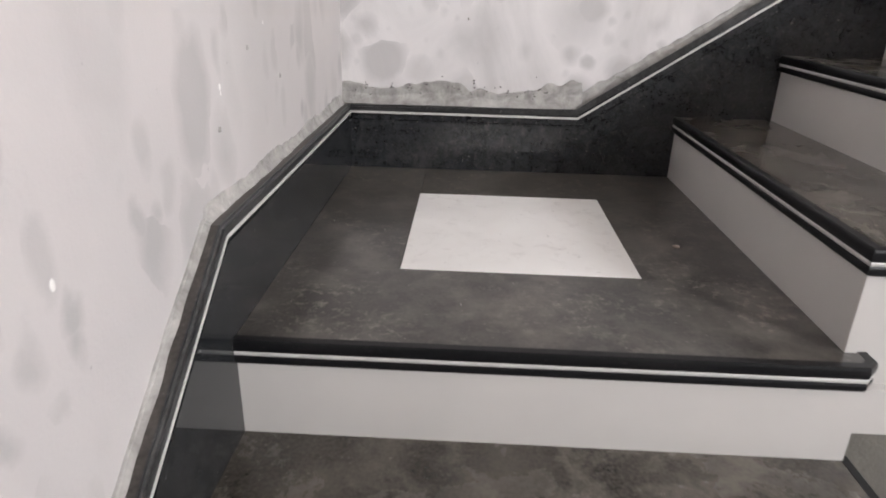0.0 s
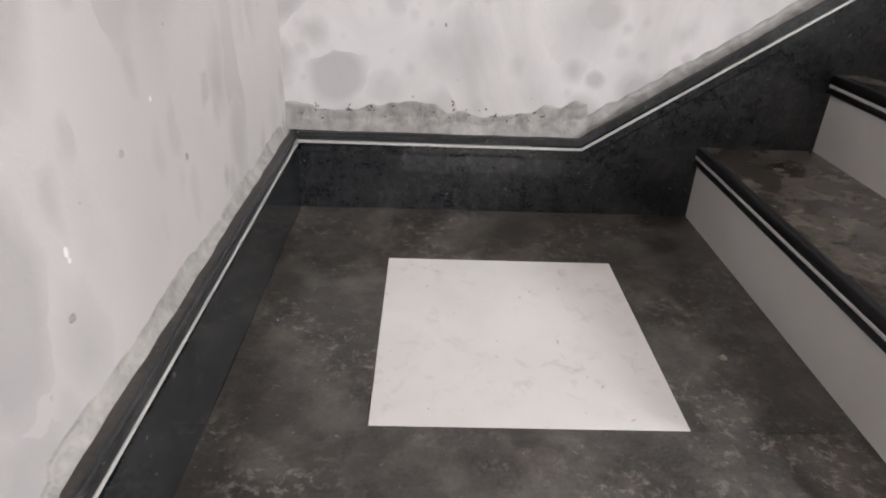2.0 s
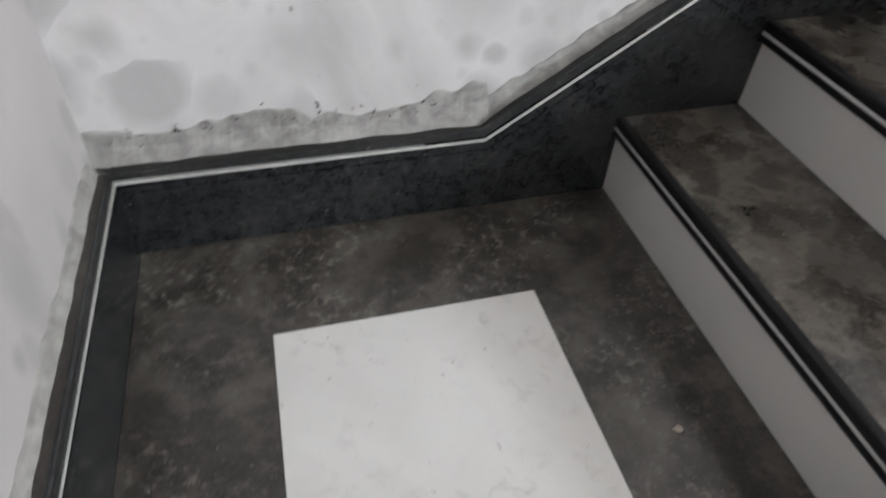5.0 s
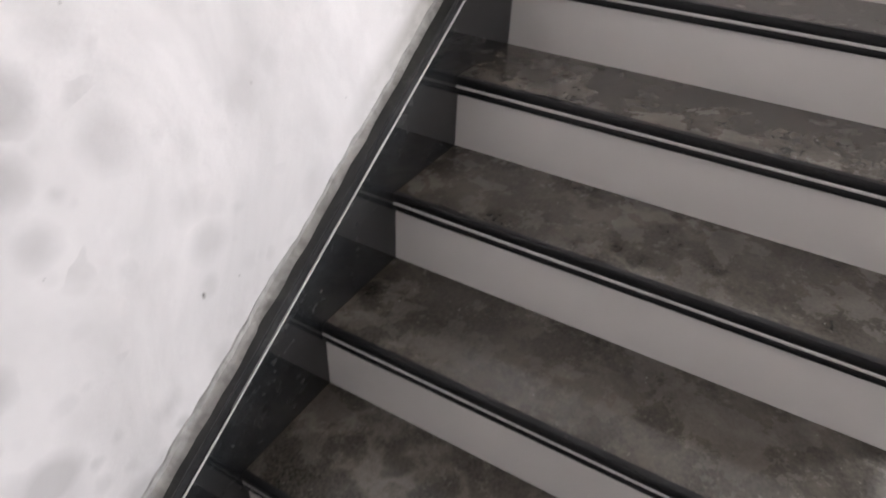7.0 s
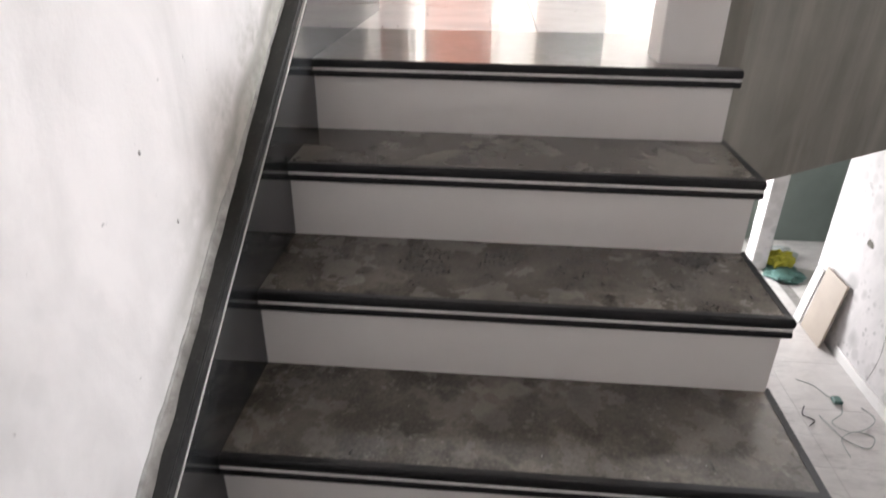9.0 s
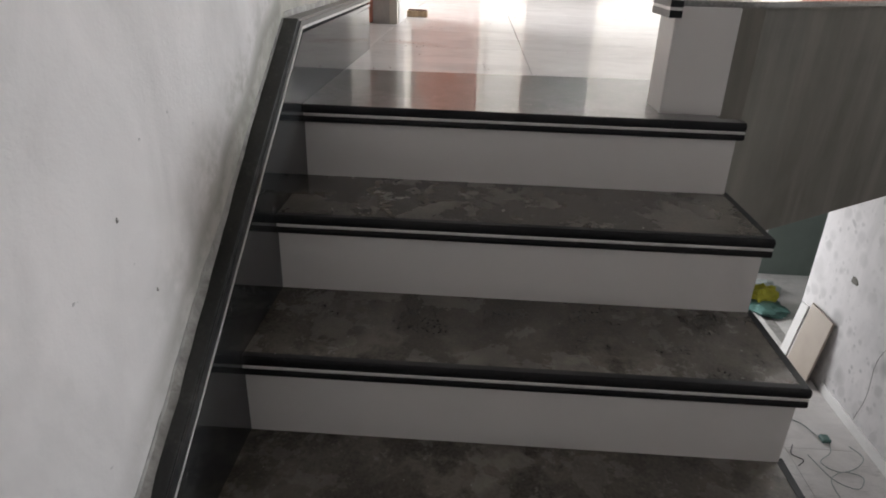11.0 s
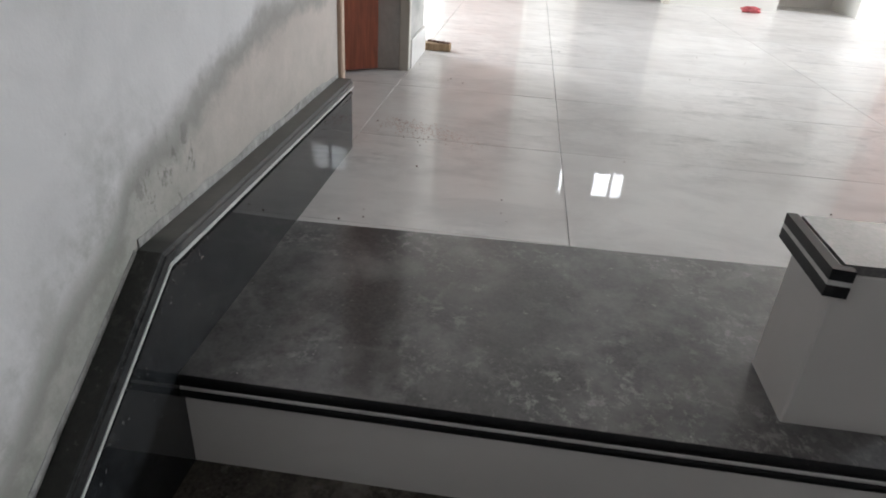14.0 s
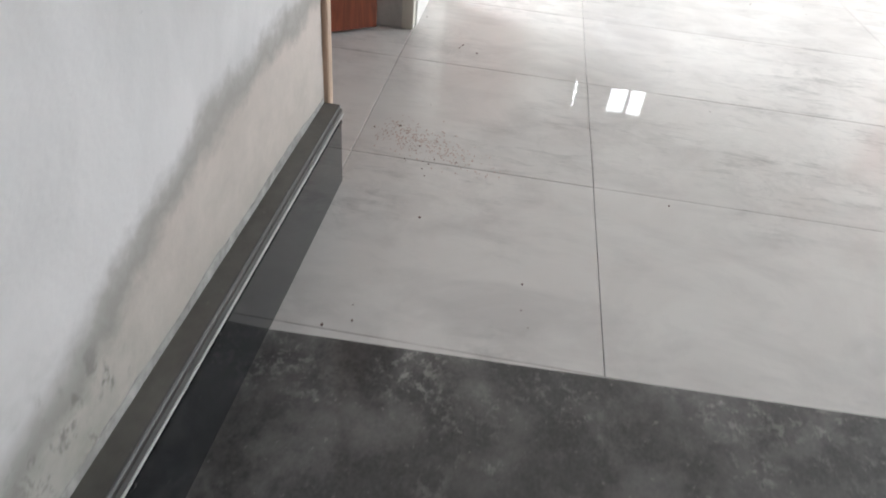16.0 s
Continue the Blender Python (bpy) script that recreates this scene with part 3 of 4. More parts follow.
def skirting(name, line, place, label, ledge):
    """line: (along, up) of the white inlay. place(along, up, out) with out towards the room."""
    sk = tagged(thing(name, label, "skirting", kind="structure"))
    under = offset_line(line, -0.028)
    low = [(p[0], p[1] - 0.75) for p in line]
    outline = [tuple(v) for v in under] + low[::-1]
    part("plate", prism(outline, -0.035, 0.0, place), GRANITE, sk, "polished black granite plate")
    for piece, lo, hi, back, face, mat in (("lower_roll", -0.030, -0.003, -0.034, 0.004, GRANITE), ("inlay", -0.0032, 0.0028, -0.034, 0.0052, INLAY), ("cap_edge", 0.0026, 0.0208, -0.005, 0.004, CAP), ("ledge", 0.0026, 0.0206, -0.038, -0.0051, ledge)):
        a, b = offset_line(line, lo), offset_line(line, hi)
        outline = [tuple(v) for v in a] + [tuple(v) for v in b[::-1]]
        bm = prism(outline, back, face, place)
        if piece in ("lower_roll", "cap_edge"):
            sharp = [e for e in bm.edges if all(abs(place(0, 0, face)[i] - v.co[i]) < 1e-4 for v in e.verts for i in range(3) if abs(place(0, 0, 1)[i] - place(0, 0, 0)[i]) > 0.5)]
            bmesh.ops.bevel(bm, geom=sharp, offset=0.006 if piece == "cap_edge" else 0.009, segments=3, affect="EDGES")
        part(piece, bm, mat, sk)
    return sk


HL = 0.172
north_line = [(0.0, HL), (0.69, HL), (2.379, 1.288), (3.388, 1.288)]
skirting("skirting_north", north_line, lambda a, b, c: (a, -c, b), "black granite skirting with a white inlaid line along the stair wall", LEDGE)
west_line = [(Y0 - 9.6 * GO, HL - 9.6 * RISE), (-1.065, HL), (0.0, HL)]
skirting("skirting_west", west_line, lambda a, b, c: (c, a, b), "black granite skirting with a white inlaid line beside the landing", DUSTY_LEDGE)


# ragged mortar left on the plaster above the skirting
def mortar(name, line, place, low, seed, label, foot=0.006):
    rng = random.Random(seed)
    base = offset_line(line, 0.02)
    bm = bmesh.new()
    pts = []
    for (a, b), (c, d) in zip(base, base[1:]):
        n = max(2, int(math.hypot(c - a, d - b) / 0.006))
        for i in range(n):
            pts.append((a + (c - a) * i / n, b + (d - b) * i / n))
    pts.append(tuple(base[-1]))
    rows = []
    for i, (a, b) in enumerate(pts):
        h = low(a) * (0.75 + 1.3 * (noise.noise((a * 5.5 + seed, b * 5.5, 1.7)) * 0.5 + 0.5) ** 1.5 + 0.33 * noise.noise((a * 26, b * 26, seed)))
        h = max(h, 0.006)
        t = (0.004 + 0.002 * noise.noise((a * 20, b * 20, 5.0))) * (1.0 if a < 1.1 else 0.4)
        rows.append([bm.verts.new(place(a, b - 0.003, -0.002)), bm.verts.new(place(a, b + 0.001, t + (foot if a < 1.4 else foot * max(0.1, 1 - 1.3 * (a - 1.4))) * (1 + 0.35 * noise.noise((a * 14, b * 14, seed))))), bm.verts.new(place(a, b + h * 0.5, t + 0.0015 * rng.random())), bm.verts.new(place(a, b + h * 0.9, t * 0.8)), bm.verts.new(place(a, b + h, -0.002))])
    for p, q in zip(rows, rows[1:]):
        for i in range(4):
            bm.faces.new((p[i], q[i], q[i + 1], p[i + 1]))
    return tagged(part(name, bm, CEMENT, None), label, "mortar", kind="structure")


mortar("trim_mortar_north", [(-0.03, HL), *north_line[1:3]], lambda a, b, c: (a, NW - c, b), lambda a: 0.047 if a < 0.7 else max(0.008, 0.028 - 0.013 * (a - 0.7)), 3, "ragged grey mortar above the stair skirting", 0.016)
mortar("trim_mortar_top", north_line[2:], lambda a, b, c: (a, NW - c, b), lambda a: 0.014, 8, "thin ragged mortar above the upper skirting")
mortar("trim_mortar_west", west_line, lambda a, b, c: (-0.03 + c, a, b), lambda a: 0.021 if a > -1.06 else 0.007, 5, "ragged grey mortar above the landing skirting", 0.009)

# dark chips and clots left in the mortar over the landing
rng = random.Random(21)
chips = bmesh.new()
for i in range(85):
    near_clot = i < 16
    cx = rng.gauss(0.645, 0.012) if near_clot else rng.uniform(0.0, 0.68)
    cz = HL + (0.035 + rng.gauss(0, 0.006) if near_clot else 0.03 + abs(rng.gauss(0.035, 0.016)))
    size = rng.uniform(0.0014, 0.0042 if near_clot else 0.003)
    bmesh.ops.create_icosphere(chips, subdivisions=1, radius=size, matrix=Matrix.Translation((cx, NW - 0.004, cz)) @ Matrix.Rotation(rng.uniform(0, 3), 4, "Y") @ Matrix.Diagonal((1.6, 0.8, 0.7, 1)))
tagged(part("mortar_chips", chips, DARK_CHIP, None), "dark chips stuck in the mortar above the skirting", "debris", kind="stuff")
flecks = bmesh.new()
for fy, fz, size in ((-1.417, 0.257, 0.006), (-0.945, 0.377, 0.005), (-0.943, 0.367, 0.003), (-0.70, 0.46, 0.003)):
    bmesh.ops.create_icosphere(flecks, subdivisions=2, radius=size, matrix=Matrix.Translation((-0.03, fy, fz)) @ Matrix.Diagonal((0.25, 0.7, 1.2, 1)))
tagged(part("plaster_flecks", flecks, SLAB, None), "white flecks of filler on the plaster wall", "debris", kind="stuff")

# small knocks in the plaster
for kx, ky, kz, r in ((-0.03, -0.80, 0.42, 0.006), (-0.03, -0.963, 0.309, 0.006), (-0.03, -0.614, 0.349, 0.006)):
    dot = crumpled((0.002, r, r), ky * 7, 2)
    bmesh.ops.translate(dot, verts=dot.verts, vec=(kx, ky, kz))
    structure("trim_knock", dot, CEMENT, "small grey knock in the plaster", "wall damage")
for kx, kz, r in ((1.02, 0.60, 0.005), (1.55, 1.12, 0.0035), (1.62, 0.98, 0.003), (0.35, 0.44, 0.004)):
    dot = crumpled((r * 0.7, 0.002, r * 1.5), kx * 5, 2)
    bmesh.ops.translate(dot, verts=dot.verts, vec=(kx, NW, kz))
    structure("trim_knock", dot, CEMENT, "small grey knock in the plaster", "wall damage")

# ---- parapet on the slanted edge of the stairwell ----
parapet = thing("parapet", "grey cement parapet with a polished stone coping beside the stairwell", "parapet", kind="structure")
face_line = [(2.43, -0.892), (2.432, -1.04), (2.475, -1.115), (2.60, -1.285), (2.96, -1.815), (4.09, -3.5), (4.09, -3.52)]


def thick(line, out, inn, lo, hi, bm=None):
    a, b = offset_line(line, out), offset_line(line, inn)
    return prism([tuple(v) for v in a] + [tuple(v) for v in b[::-1]], lo, hi, lambda p, q, r: (p, q, r), bm)


part("wall", thick(face_line[1:-1], 0.0, 0.13, SLAB_LOW - 0.01, 1.364), STREAKED, parapet, "grey cement rendered wall")
part("end_post", box((2.427, -1.042, TOP - 0.002), (2.567, -0.89, 1.3645), 0.003), RISER, parapet, "white clad end post")
# unseen edge, kept this low so window light reaches the landing's riser
part("rail_wall", box((-0.03, -3.63, TOP - 0.02), (4.2, -3.5, TOP + 0.01)), RENDERED, parapet)
cope = part("coping", thick(face_line, -0.002, 0.145, 1.364, 1.378), COPING, parapet, "polished dark grey granite coping")
end_line = [(2.58, -0.884), (2.424, -0.884), (2.422, -0.9)]
for lo, hi, tip, mat in ((1.362, 1.378, 0.006, EDGE), (1.355, 1.362, 0.001, INLAY), (1.338, 1.355, 0.006, EDGE)):
    prof = [(o, (lo + hi) / 2 + h) for o, h in roll_outline((hi - lo) / 2, tip)]
    part("coping_edge", sweep(end_line[::-1], prof, lambda a, b, up: (a, b, up)), mat, cope, "black rolled stone edge")

# ---- upper room ----
head = [(X1 + 5 * GO - 0.008, 0.0), (X1 + 5 * GO - 0.008, -1.068), (2.394, -1.068), (2.394, -1.03), (2.47, -1.03), (2.945, -1.70), (2.93, -1.1), (2.893, 0.0)]
structure("floor_threshold", prism(head, TOP - 0.02, TOP + 0.001, lambda p, q, r: (p, q, r)), THRESHOLD, "dark granite threshold slab at the head of the stair", "floor")


def door(name, a, b, label, hinge=None, swing=0):
    """A flush veneered door in the far wall between y = a and y = b."""
    d = thing(name, label, "door", kind="structure", at=(FARX, (a + b) / 2, TOP))
    x = -0.02
    w = (b - a) / 2
    for s in (-1, 1):
        lo, hi = sorted((s * w, s * (w - 0.05)))
        part("door_jamb", box((x, lo, 0), (0.13, hi, 2.1), 0.004), PALE, d, "cream painted jamb")
    part("door_head", box((x, -w + 0.05, 2.05), (0.13, w - 0.05, 2.1), 0.004), PALE, d)
    bm = box((0, 0.0, 0.008), (0.035, 2 * w - 0.104, 2.045), 0.003)
    bmesh.ops.transform(bm, matrix=pose(0.03, -w + 0.052, 0, 0, 0, 0) if not swing else pose(0.09, w - 0.055, 0, 0, 0, swing) @ pose(0, -(2 * w - 0.104), 0), verts=bm.verts)
    leaf = part("door_leaf", bm, DOOR, d, "red-brown wood veneer leaf")
    if not swing:
        part("door_handle", box((-0.01, w - 0.16, 1.0), (0.032, w - 0.13, 1.12), 0.006), BLACK, leaf)
    return d


door("door_1", -0.48, 0.3, "closed red-brown veneered door in a cream frame")
door("door_2", -1.62, -0.82, "open red-brown veneered door in a cream frame", swing=78)
door("door_3", -4.5, -3.42, "wide closed red-brown veneered door in the bright wall")

niche = thing("niche", "cream painted recess in the far wall", "niche", kind="structure", at=(0, 0, 0))
part("back", box((FARX + 0.5, -3.2, TOP - 0.1), (FARX + 0.6, -2.4, TOP + 1.8)), ROOM, niche)
for y in (-3.2, -2.48):
    part("side", box((FARX + 0.15, y, TOP - 0.1), (FARX + 0.5, y + 0.1, TOP + 1.8)), ROOM, niche)
part("top", box((FARX + 0.15, -3.1, TOP + 1.7), (FARX + 0.5, -2.48, TOP + 1.8)), ROOM, niche)
part("shelf", box((FARX + 0.02, -3.1, TOP + 0.42), (FARX + 0.5, -2.48, TOP + 0.45), 0.003), PALE, niche, "cream shelf")

# room behind the open door, with its small window
back_x = 8.45
wall("wall_back_room", (back_x, -2.3, TOP - 0.1), (back_x + 0.1, 0.8, 2.97), DARK, "dark tiled wall of the small back room")
wall("wall_back_room_top", (back_x, -2.3, 3.32), (back_x + 0.1, 0.8, CEIL), ROOM)
for a, b in ((-2.3, -1.82), (-1.38, -1.10), (-0.92, 0.8)):
    wall("wall_back_room_pier", (back_x, a, 2.97), (back_x + 0.1, b, 3.32), ROOM)
wall("wall_back_room_side", (FARX + 0.15, -2.35, TOP - 0.1), (back_x, -2.25, CEIL), DARK, "dark tiled side wall of the small back room")
wall("wall_back_room_side", (FARX + 0.15, -0.6, TOP - 0.1), (back_x, -0.5, CEIL), DARK, "dark tiled side wall of the small back room")


def window(name, x, a, b, lo, hi, bars, label):
    w = thing(name, label, "window", kind="structure", at=(x, (a + b) / 2, lo))
    h, half = hi - lo, (b - a) / 2
    for s in (-1, 1):
        p, q = sorted((s * half, s * (half - 0.03)))
        part("window_frame", box((0, p, 0), (0.05, q, h), 0.003), PALE, w)
    for z in (0, h - 0.03):
        part("window_frame", box((0, -half + 0.03, z), (0.05, half - 0.03, z + 0.03), 0.003), PALE, w)
    for i in range(1, bars + 1):
        y = -half + 2 * half * i / (bars + 1)
        part("mullion", box((0.005, y - 0.012, 0.03), (0.045, y + 0.012, h - 0.03)), PALE, w)
    return w


window("window_1", back_x, -1.82, -1.38, 2.97, 3.32, 1, "small bright window in the back room")
window("window_2", back_x, -1.10, -0.92, 2.97, 3.32, 0, "narrow bright window in the back room")
structure("backdrop", box((back_x + 0.14, -2.3, 2.7), (back_x + 0.15, 0.2, 3.6)), SKYGLOW, "bright hazy sky outside the window", "backdrop")


def wide_window(name, a, b, y=-5.56):
    w = thing(name, "wide window with pale frame in the side wall, out of view", "window", kind="structure", at=((a + b) / 2, y, 2.05))
    half = (b - a) / 2
    for s in (-1, 0, 1):
        part("window_frame", box((s * (half - 0.02) - 0.02, -0.03, 0), (s * (half - 0.02) + 0.02, 0.03, 1.4), 0.003), PALE, w)
    for z in (0, 1.36):
        part("window_frame", box((-half, -0.025, z), (half, 0.025, z + 0.04), 0.003), PALE, w)
    return w


wide_window("window_3", 3.9, 5.6)
wide_window("window_4", 6.05, 7.15)
# made-up window, out of view, that frames the north fill lamp
wide_window("added_window", 5.5, 6.9, 2.46)

# doorway in the stair wall: pale timber lining and an open leaf
doorway = thing("door_4", "open red-brown door in a pale timber lining beside the stair wall", "door", kind="structure")
part("door_jamb", box((3.395, NW - 0.012, TOP), (3.425, 0.20, TOP + 2.1), 0.003), FRAME, doorway, "pale timber jamb")
part("door_jamb", box((4.375, 0.012, TOP), (4.412, 0.055, TOP + 2.1), 0.003), PALE, doorway, "cream jamb strip on the pier")
bm = box((0, 0, 0.01), (0.85, 0.035, 2.05), 0.003)
bmesh.ops.transform(bm, matrix=pose(4.36, 0.155, TOP, 0, 0, 128), verts=bm.verts)
part("door_leaf", bm, DOOR, doorway, "red-brown wood veneer leaf")
structure("baseboard_pier", box((4.42, 0.006, TOP), (4.80, 0.02, TOP + 0.12), 0.002), SLAB, "white tile skirting on the pier", "baseboard")

# ---- lower room things ----
def leaning(name, label, category, foot, wide, high, thickness, lean, turn, material):
    t = thing(name, label, category, at=foot)
    t.rotation_euler = (radians(lean), 0, radians(turn))
    part("panel", box((-wide / 2, 0, 0), (wide / 2, thickness, high), 0.002), material, t)
    part("edge_band", box((wide / 2 - 0.001, 0.003, 0.001), (wide / 2 + 0.002, thickness - 0.002, high - 0.001)), BROWN_EDGE, t, "dark brown cut edge")
    return t


structure("baseboard_lower", box((0.0, -3.5, LOW), (5.45, -3.485, LOW + 0.1), 0.002), SLAB, "white tile skirting of the lower room", "baseboard")

leaning("offcut_board", "beige board leaning against the lower room's wall", "board", (5.70, -3.41, LOW + 0.014), 0.36, 0.62, 0.02, 7, 0, BOARD)
leaning("offcut_strip", "narrow white strip leaning against the lower wall", "board", (5.97, -3.40, LOW + 0.014), 0.10, 0.55, 0.02, 9, 8, SLAB)


# cables loosely coiled on the lower floor
ZC = LOW + 0.022
wire = thing("cable", "thin grey-green cable lying loosely coiled on the tiles", "cable")
part("lead", tube([(5.05, -3.02, ZC), (4.98, -3.13, ZC), (4.85, -3.17, ZC + 0.01), (4.78, -3.24, ZC), (4.66, -3.2, ZC), (4.55, -3.08, ZC), (4.46, -3.16, ZC), (4.5, -3.3, ZC), (4.62, -3.42, ZC), (4.74, -3.38, ZC)], 0.0032), CABLE, wire)
part("lead", tube([(4.62, -3.02, ZC), (4.48, -3.04, ZC + 0.012), (4.36, -3.1, ZC), (4.3, -3.22, ZC), (4.4, -3.3, ZC + 0.012), (4.46, -3.2, ZC), (4.36, -3.06, ZC + 0.012), (4.2, -3.05, ZC)], 0.0032), CABLE, wire)
part("plug", box((4.76, -3.26, LOW + 0.014), (4.84, -3.19, LOW + 0.05), 0.01), TEAL, wire, "grey-green plug block")
loose = thing("cable", "short dark cable end lying on the lower tiles", "cable")
part("lead", tube([(4.72, -2.95, ZC), (4.62, -2.9, ZC), (4.56, -2.96, ZC), (4.5, -2.9, ZC)], 0.004), BLACK, loose)

sack = thing("sack", "yellow woven sack slumped against the white pillar", "sack", at=(7.02, -3.62, LOW))
part("body", crumpled((0.12, 0.13, 0.13), 2.0), YELLOW, sack)
sheet = tagged(part("plastic_sheet", crumpled((0.2, 0.2, 0.05), 5.0), TEAL, None), "crumpled teal plastic sheet on the lower floor", "sheet")
sheet.location = (6.85, -3.6, LOW)
cover = tagged(part("plastic_sheet", crumpled((0.15, 0.18, 0.07), 9.0), CLEAR, None), "crumpled pale plastic sheet beside the sack", "sheet")
cover.location = (7.3, -3.72, LOW)
lump = tagged(part("rubber_scrap", crumpled((0.06, 0.05, 0.06), 4.0, 2), BLACK, None), "black rubber scrap beside the pillar", "scrap")
lump.location = (7.25, -3.24, LOW + 0.014)

# knock and crack in the lower wall
bm = crumpled((0.05, 0.004, 0.035), 6.0, 2)
bmesh.ops.translate(bm, verts=bm.verts, vec=(5.48, -3.499, -0.82))
structure("trim_dent", bm, RENDERED, "chipped dent in the lower wall's plaster", "wall damage")
structure("trim_crack", tube([(4.91, -3.5, -0.3), (4.9, -3.5, -0.71), (4.88, -3.5, -0.98), (4.945, -3.5, -1.21), (4.92, -3.5, -1.5), (4.97, -3.5, -1.75)], 0.0018), RENDERED, "thin crack down the lower wall's plaster", "wall damage")

# ---- upper room: small things on the floor ----
block = thing("wood_offcut", "short wood offcut with crumbs on the tiles", "offcut", at=(4.86, -0.045, TOP))
part("block", box((-0.03, -0.065, 0), (0.03, 0.065, 0.035), 0.003), OFFCUT, block)
for i in range(5):
    bm = crumpled((0.012, 0.014, 0.008), i * 3.1, 1)
    bmesh.ops.translate(bm, verts=bm.verts, vec=(-0.015 + 0.007 * i, -0.05 + 0.022 * i, 0.034))
    part("crumb", bm, DEBRIS, block)
rag = tagged(part("rag", crumpled((0.05, 0.07, 0.03), 7.0), RED, None), "small faded red rag on the tiles", "rag")
rag.location = (7.36, -2.24, TOP)
paper = tagged(part("paper_scrap", prism([(0, 0), (0.13, 0.02), (0.10, 0.11)], 0, 0.003, lambda p, q, r: (r, p, q)), PAPER, None), "torn tan paper scrap against the door", "paper")
paper.location = (7.47, -3.93, TOP + 0.02)
rng = random.Random(11)
crumbs = bmesh.new()
for cx, cy, spread, many in ((3.63, -0.12, 0.08, 9), (3.58, -0.21, 0.05, 3), (4.28, -0.178, 0.012, 2), (3.51, -0.18, 0.01, 2), (3.29, -0.205, 0.008, 1), (2.94, -0.1, 0.05, 3), (3.24, -1.29, 0.02, 2), (5.29, -1.56, 0.1, 6), (3.05, -0.5, 0.03, 3), (4.9, -0.3, 0.5, 6), (3.7, -0.9, 0.5, 5)):
    for i in range(many):
        r = rng.uniform(0.001, 0.0032)
        x, y = cx + rng.gauss(0, spread), cy + rng.gauss(0, spread)
        bmesh.ops.create_icosphere(crumbs, subdivisions=1, radius=r, matrix=Matrix.Translation((x, min(y, -0.015), TOP + r * 0.5)) @ Matrix.Diagonal((1.3, 1, 0.7, 1)))
tagged(part("debris", crumbs, DEBRIS, None), "scattered brown plaster crumbs on the tiles", "debris", kind="stuff")
crumbs = bmesh.new()
for i in range(46):
    r = rng.uniform(0.0007, 0.002)
    k = rng.randrange(7)
    if k == 6:
        x, y, z = rng.uniform(0.02, 0.95), rng.uniform(-1.0, -0.02), 0.0008
    else:
        x, y, z = X1 + k * GO + rng.uniform(0.0, GO - 0.03), rng.uniform(-1.02, -0.02), (k + 1) * RISE
    bmesh.ops.create_icosphere(crumbs, subdivisions=1, radius=r, matrix=Matrix.Translation((x, y, z + r * 0.5)))
tagged(part("debris", crumbs, CEMENT, None), "tiny pale plaster crumbs scattered on the stair", "debris", kind="stuff")

lump = tagged(part("plaster_lump", crumpled((0.008, 0.006, 0.004), 13.0, 2), BOARD, None), "small pale lump of dry plaster on the landing", "debris")
lump.location = (0.841, -0.595, 0.0)

DUST = simple("red_dust", (0.60, 0.47, 0.43), 0.9, 0.25, 30)
rng = random.Random(5)
smear = bmesh.new()
for i in range(420):
    x, y = 3.62 + rng.gauss(0, 0.04), -0.15 + rng.gauss(0, 0.09)
    x += 0.35 * (y + 0.15)
    if y > -0.01:
        continue
    r, a = rng.uniform(0.0007, 0.0026), rng.uniform(0, 3.1)
    ring = [(x + r * 1.8 * math.cos(a + k * 1.2566), y + r * math.sin(a + k * 1.2566)) for k in range(5)]
    prism(ring, TOP, TOP + 0.0006, lambda p, q, c: (p, q, c), smear)
tagged(part("dust", smear, DUST, None), "reddish dust swept across the tiles by the doorway", "dust", kind="stuff")

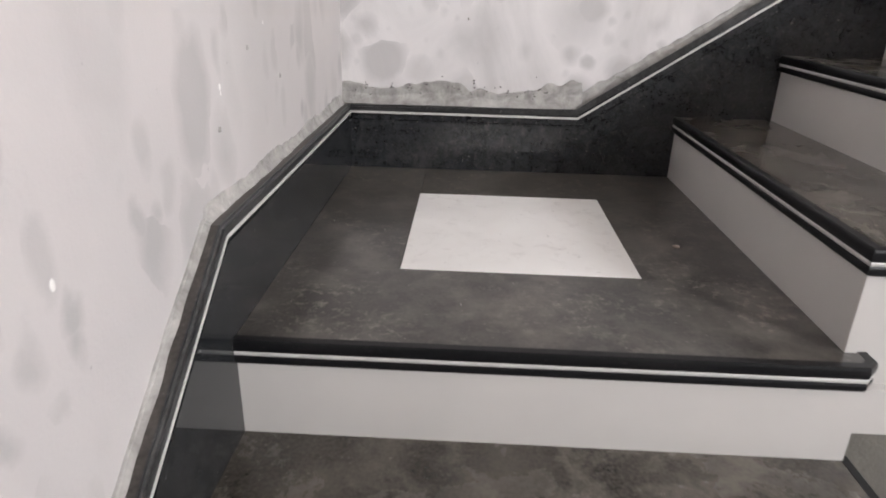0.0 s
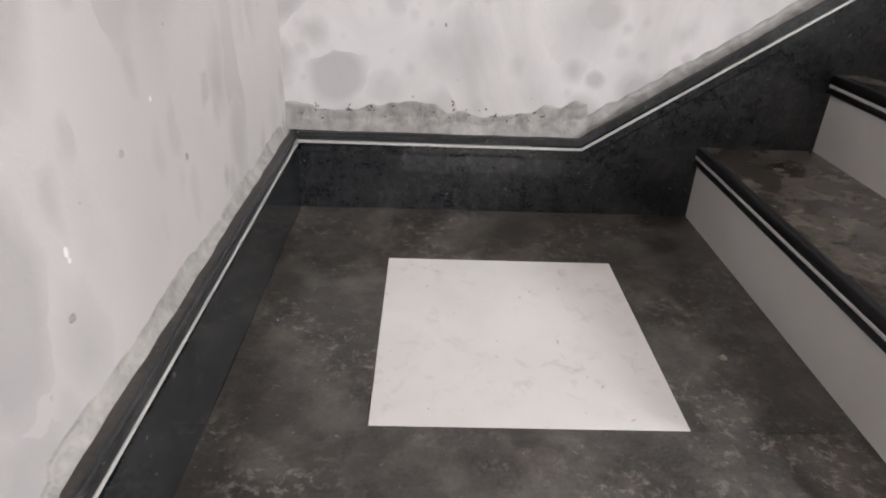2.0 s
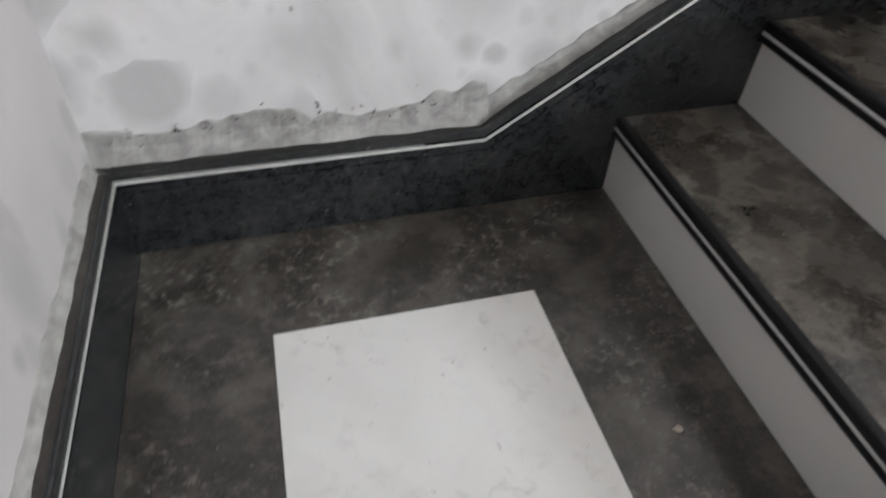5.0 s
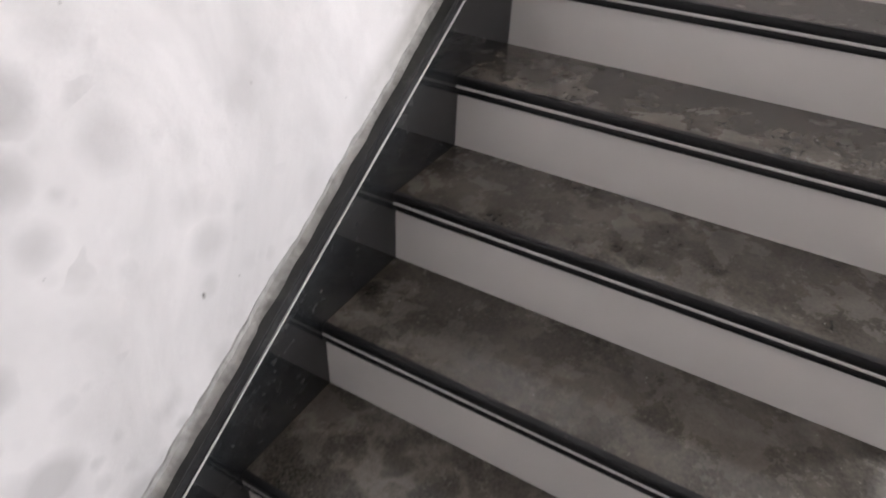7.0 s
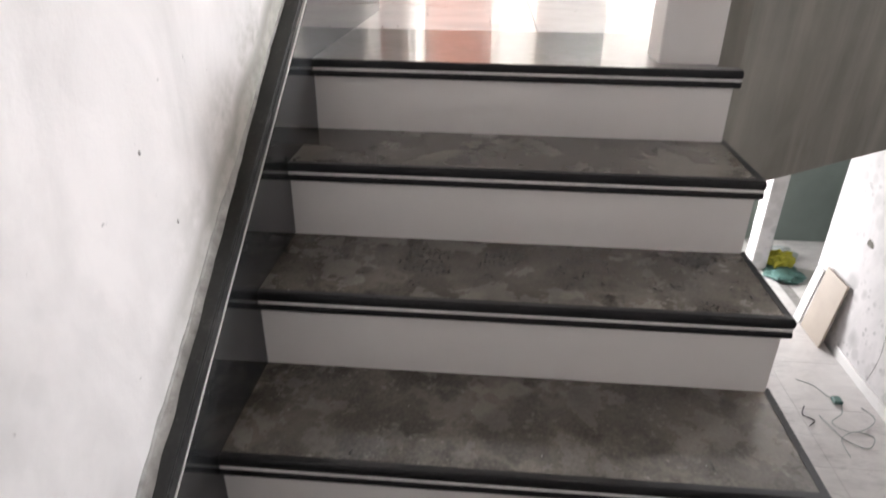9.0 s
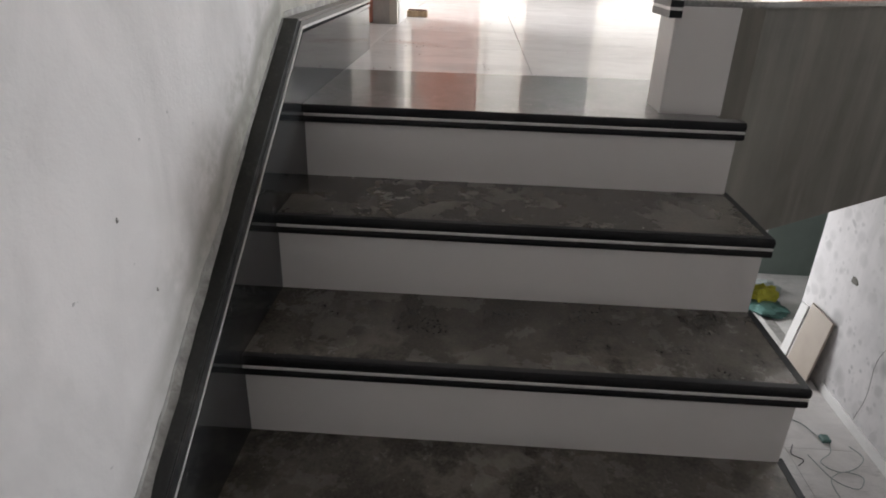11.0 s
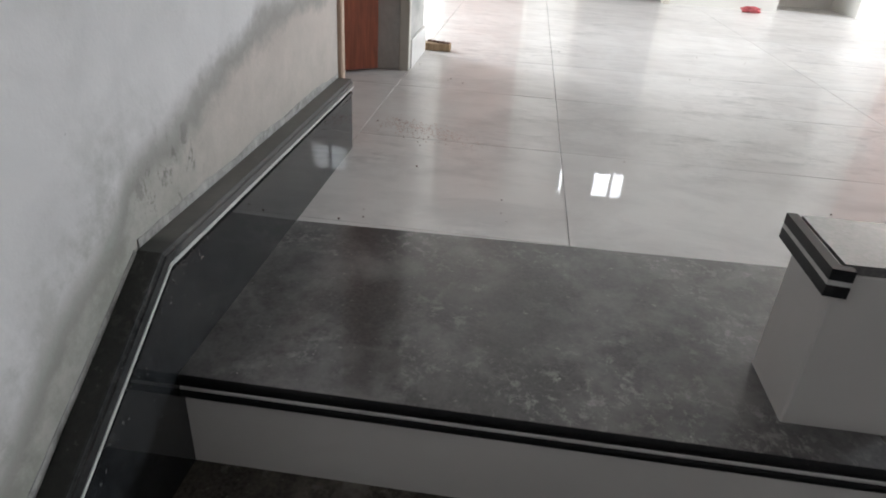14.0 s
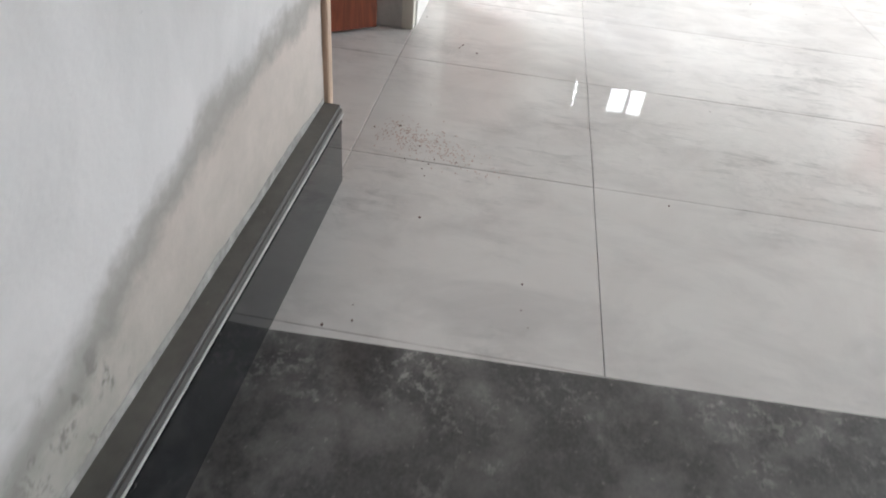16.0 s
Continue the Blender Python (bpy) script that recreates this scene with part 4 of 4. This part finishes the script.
# ---- floor tiles, one by one ----
def tile_mesh(name, w, d, deep=0.014, chamfer=0.0015):
    bm = bmesh.new()
    low = [bm.verts.new((x, y, -deep)) for x, y in ((0, 0), (w, 0), (w, d), (0, d))]
    mid = [bm.verts.new((x, y, -chamfer)) for x, y in ((0, 0), (w, 0), (w, d), (0, d))]
    c = chamfer
    top = [bm.verts.new((x, y, 0)) for x, y in ((c, c), (w - c, c), (w - c, d - c), (c, d - c))]
    bm.faces.new(top)
    for a, b in ((low, mid), (mid, top)):
        for i in range(4):
            j = (i + 1) % 4
            bm.faces.new((a[i], a[j], b[j], b[i]))
    return mesh_of(name, bm, TILE)


def lay(parent, x0, y0, nx, ny, z, size, long, beyond=None):
    """Rows of tiles. beyond(x, y) is over 0 on the floor's side of a slanted edge, at which tiles are cut."""
    joint = 0.0013
    w, d = size - joint, long - joint
    whole = tile_mesh("floor_tile", w, d)
    for i in range(nx):
        for j in range(ny):
            x, y = x0 + i * size, y0 + j * long
            corners = [(x, y), (x + w, y), (x + w, y + d), (x, y + d)]
            side = [beyond(*c) if beyond else 1.0 for c in corners]
            if max(side) <= 0:
                continue
            if min(side) > 0:
                ob = new("floor_tile", whole)
                ob.location = (x, y, z)
                ob.parent = parent
                continue
            kept = []
            for k in range(4):
                (ax, ay), (bx, by), a, b = corners[k], corners[(k + 1) % 4], side[k], side[(k + 1) % 4]
                if a > 0:
                    kept.append((ax, ay))
                if a * b < 0:
                    f = a / (a - b)
                    kept.append((ax + (bx - ax) * f, ay + (by - ay) * f))
            part("floor_tile", prism(kept, z - 0.014, z, lambda p, q, r: (p, q, r)), TILE, parent)


def beyond_edge(x, y):
    # a line inside the parapet, from the end post to the far corner
    return min(x - 2.86, (x - 2.52) - (-1.045 - y) * 0.665 if y < -0.6 else 1.0)


upper_tiles = thing("floor_tiles", "large polished pale grey floor tiles with thin joints", "floor", kind="structure")
S = 0.61
lay(upper_tiles, 2.917 - S, -0.605 - 4 * 2 * S, 10, 4, TOP, S, 2 * S, beyond_edge)
lay(upper_tiles, 2.917 - S, -0.605, 10, 1, TOP, S, 0.62, beyond_edge)
lay(upper_tiles, 2.917 - S, 0.015, 10, 2, TOP, S, 2 * S, beyond_edge)
lower_tiles = thing("floor_tiles", "pale glossy tiles on the lower floor", "floor", kind="structure")
lay(lower_tiles, 1.1, -3.485, 12, 6, LOW + 0.014, 0.6, 0.6)
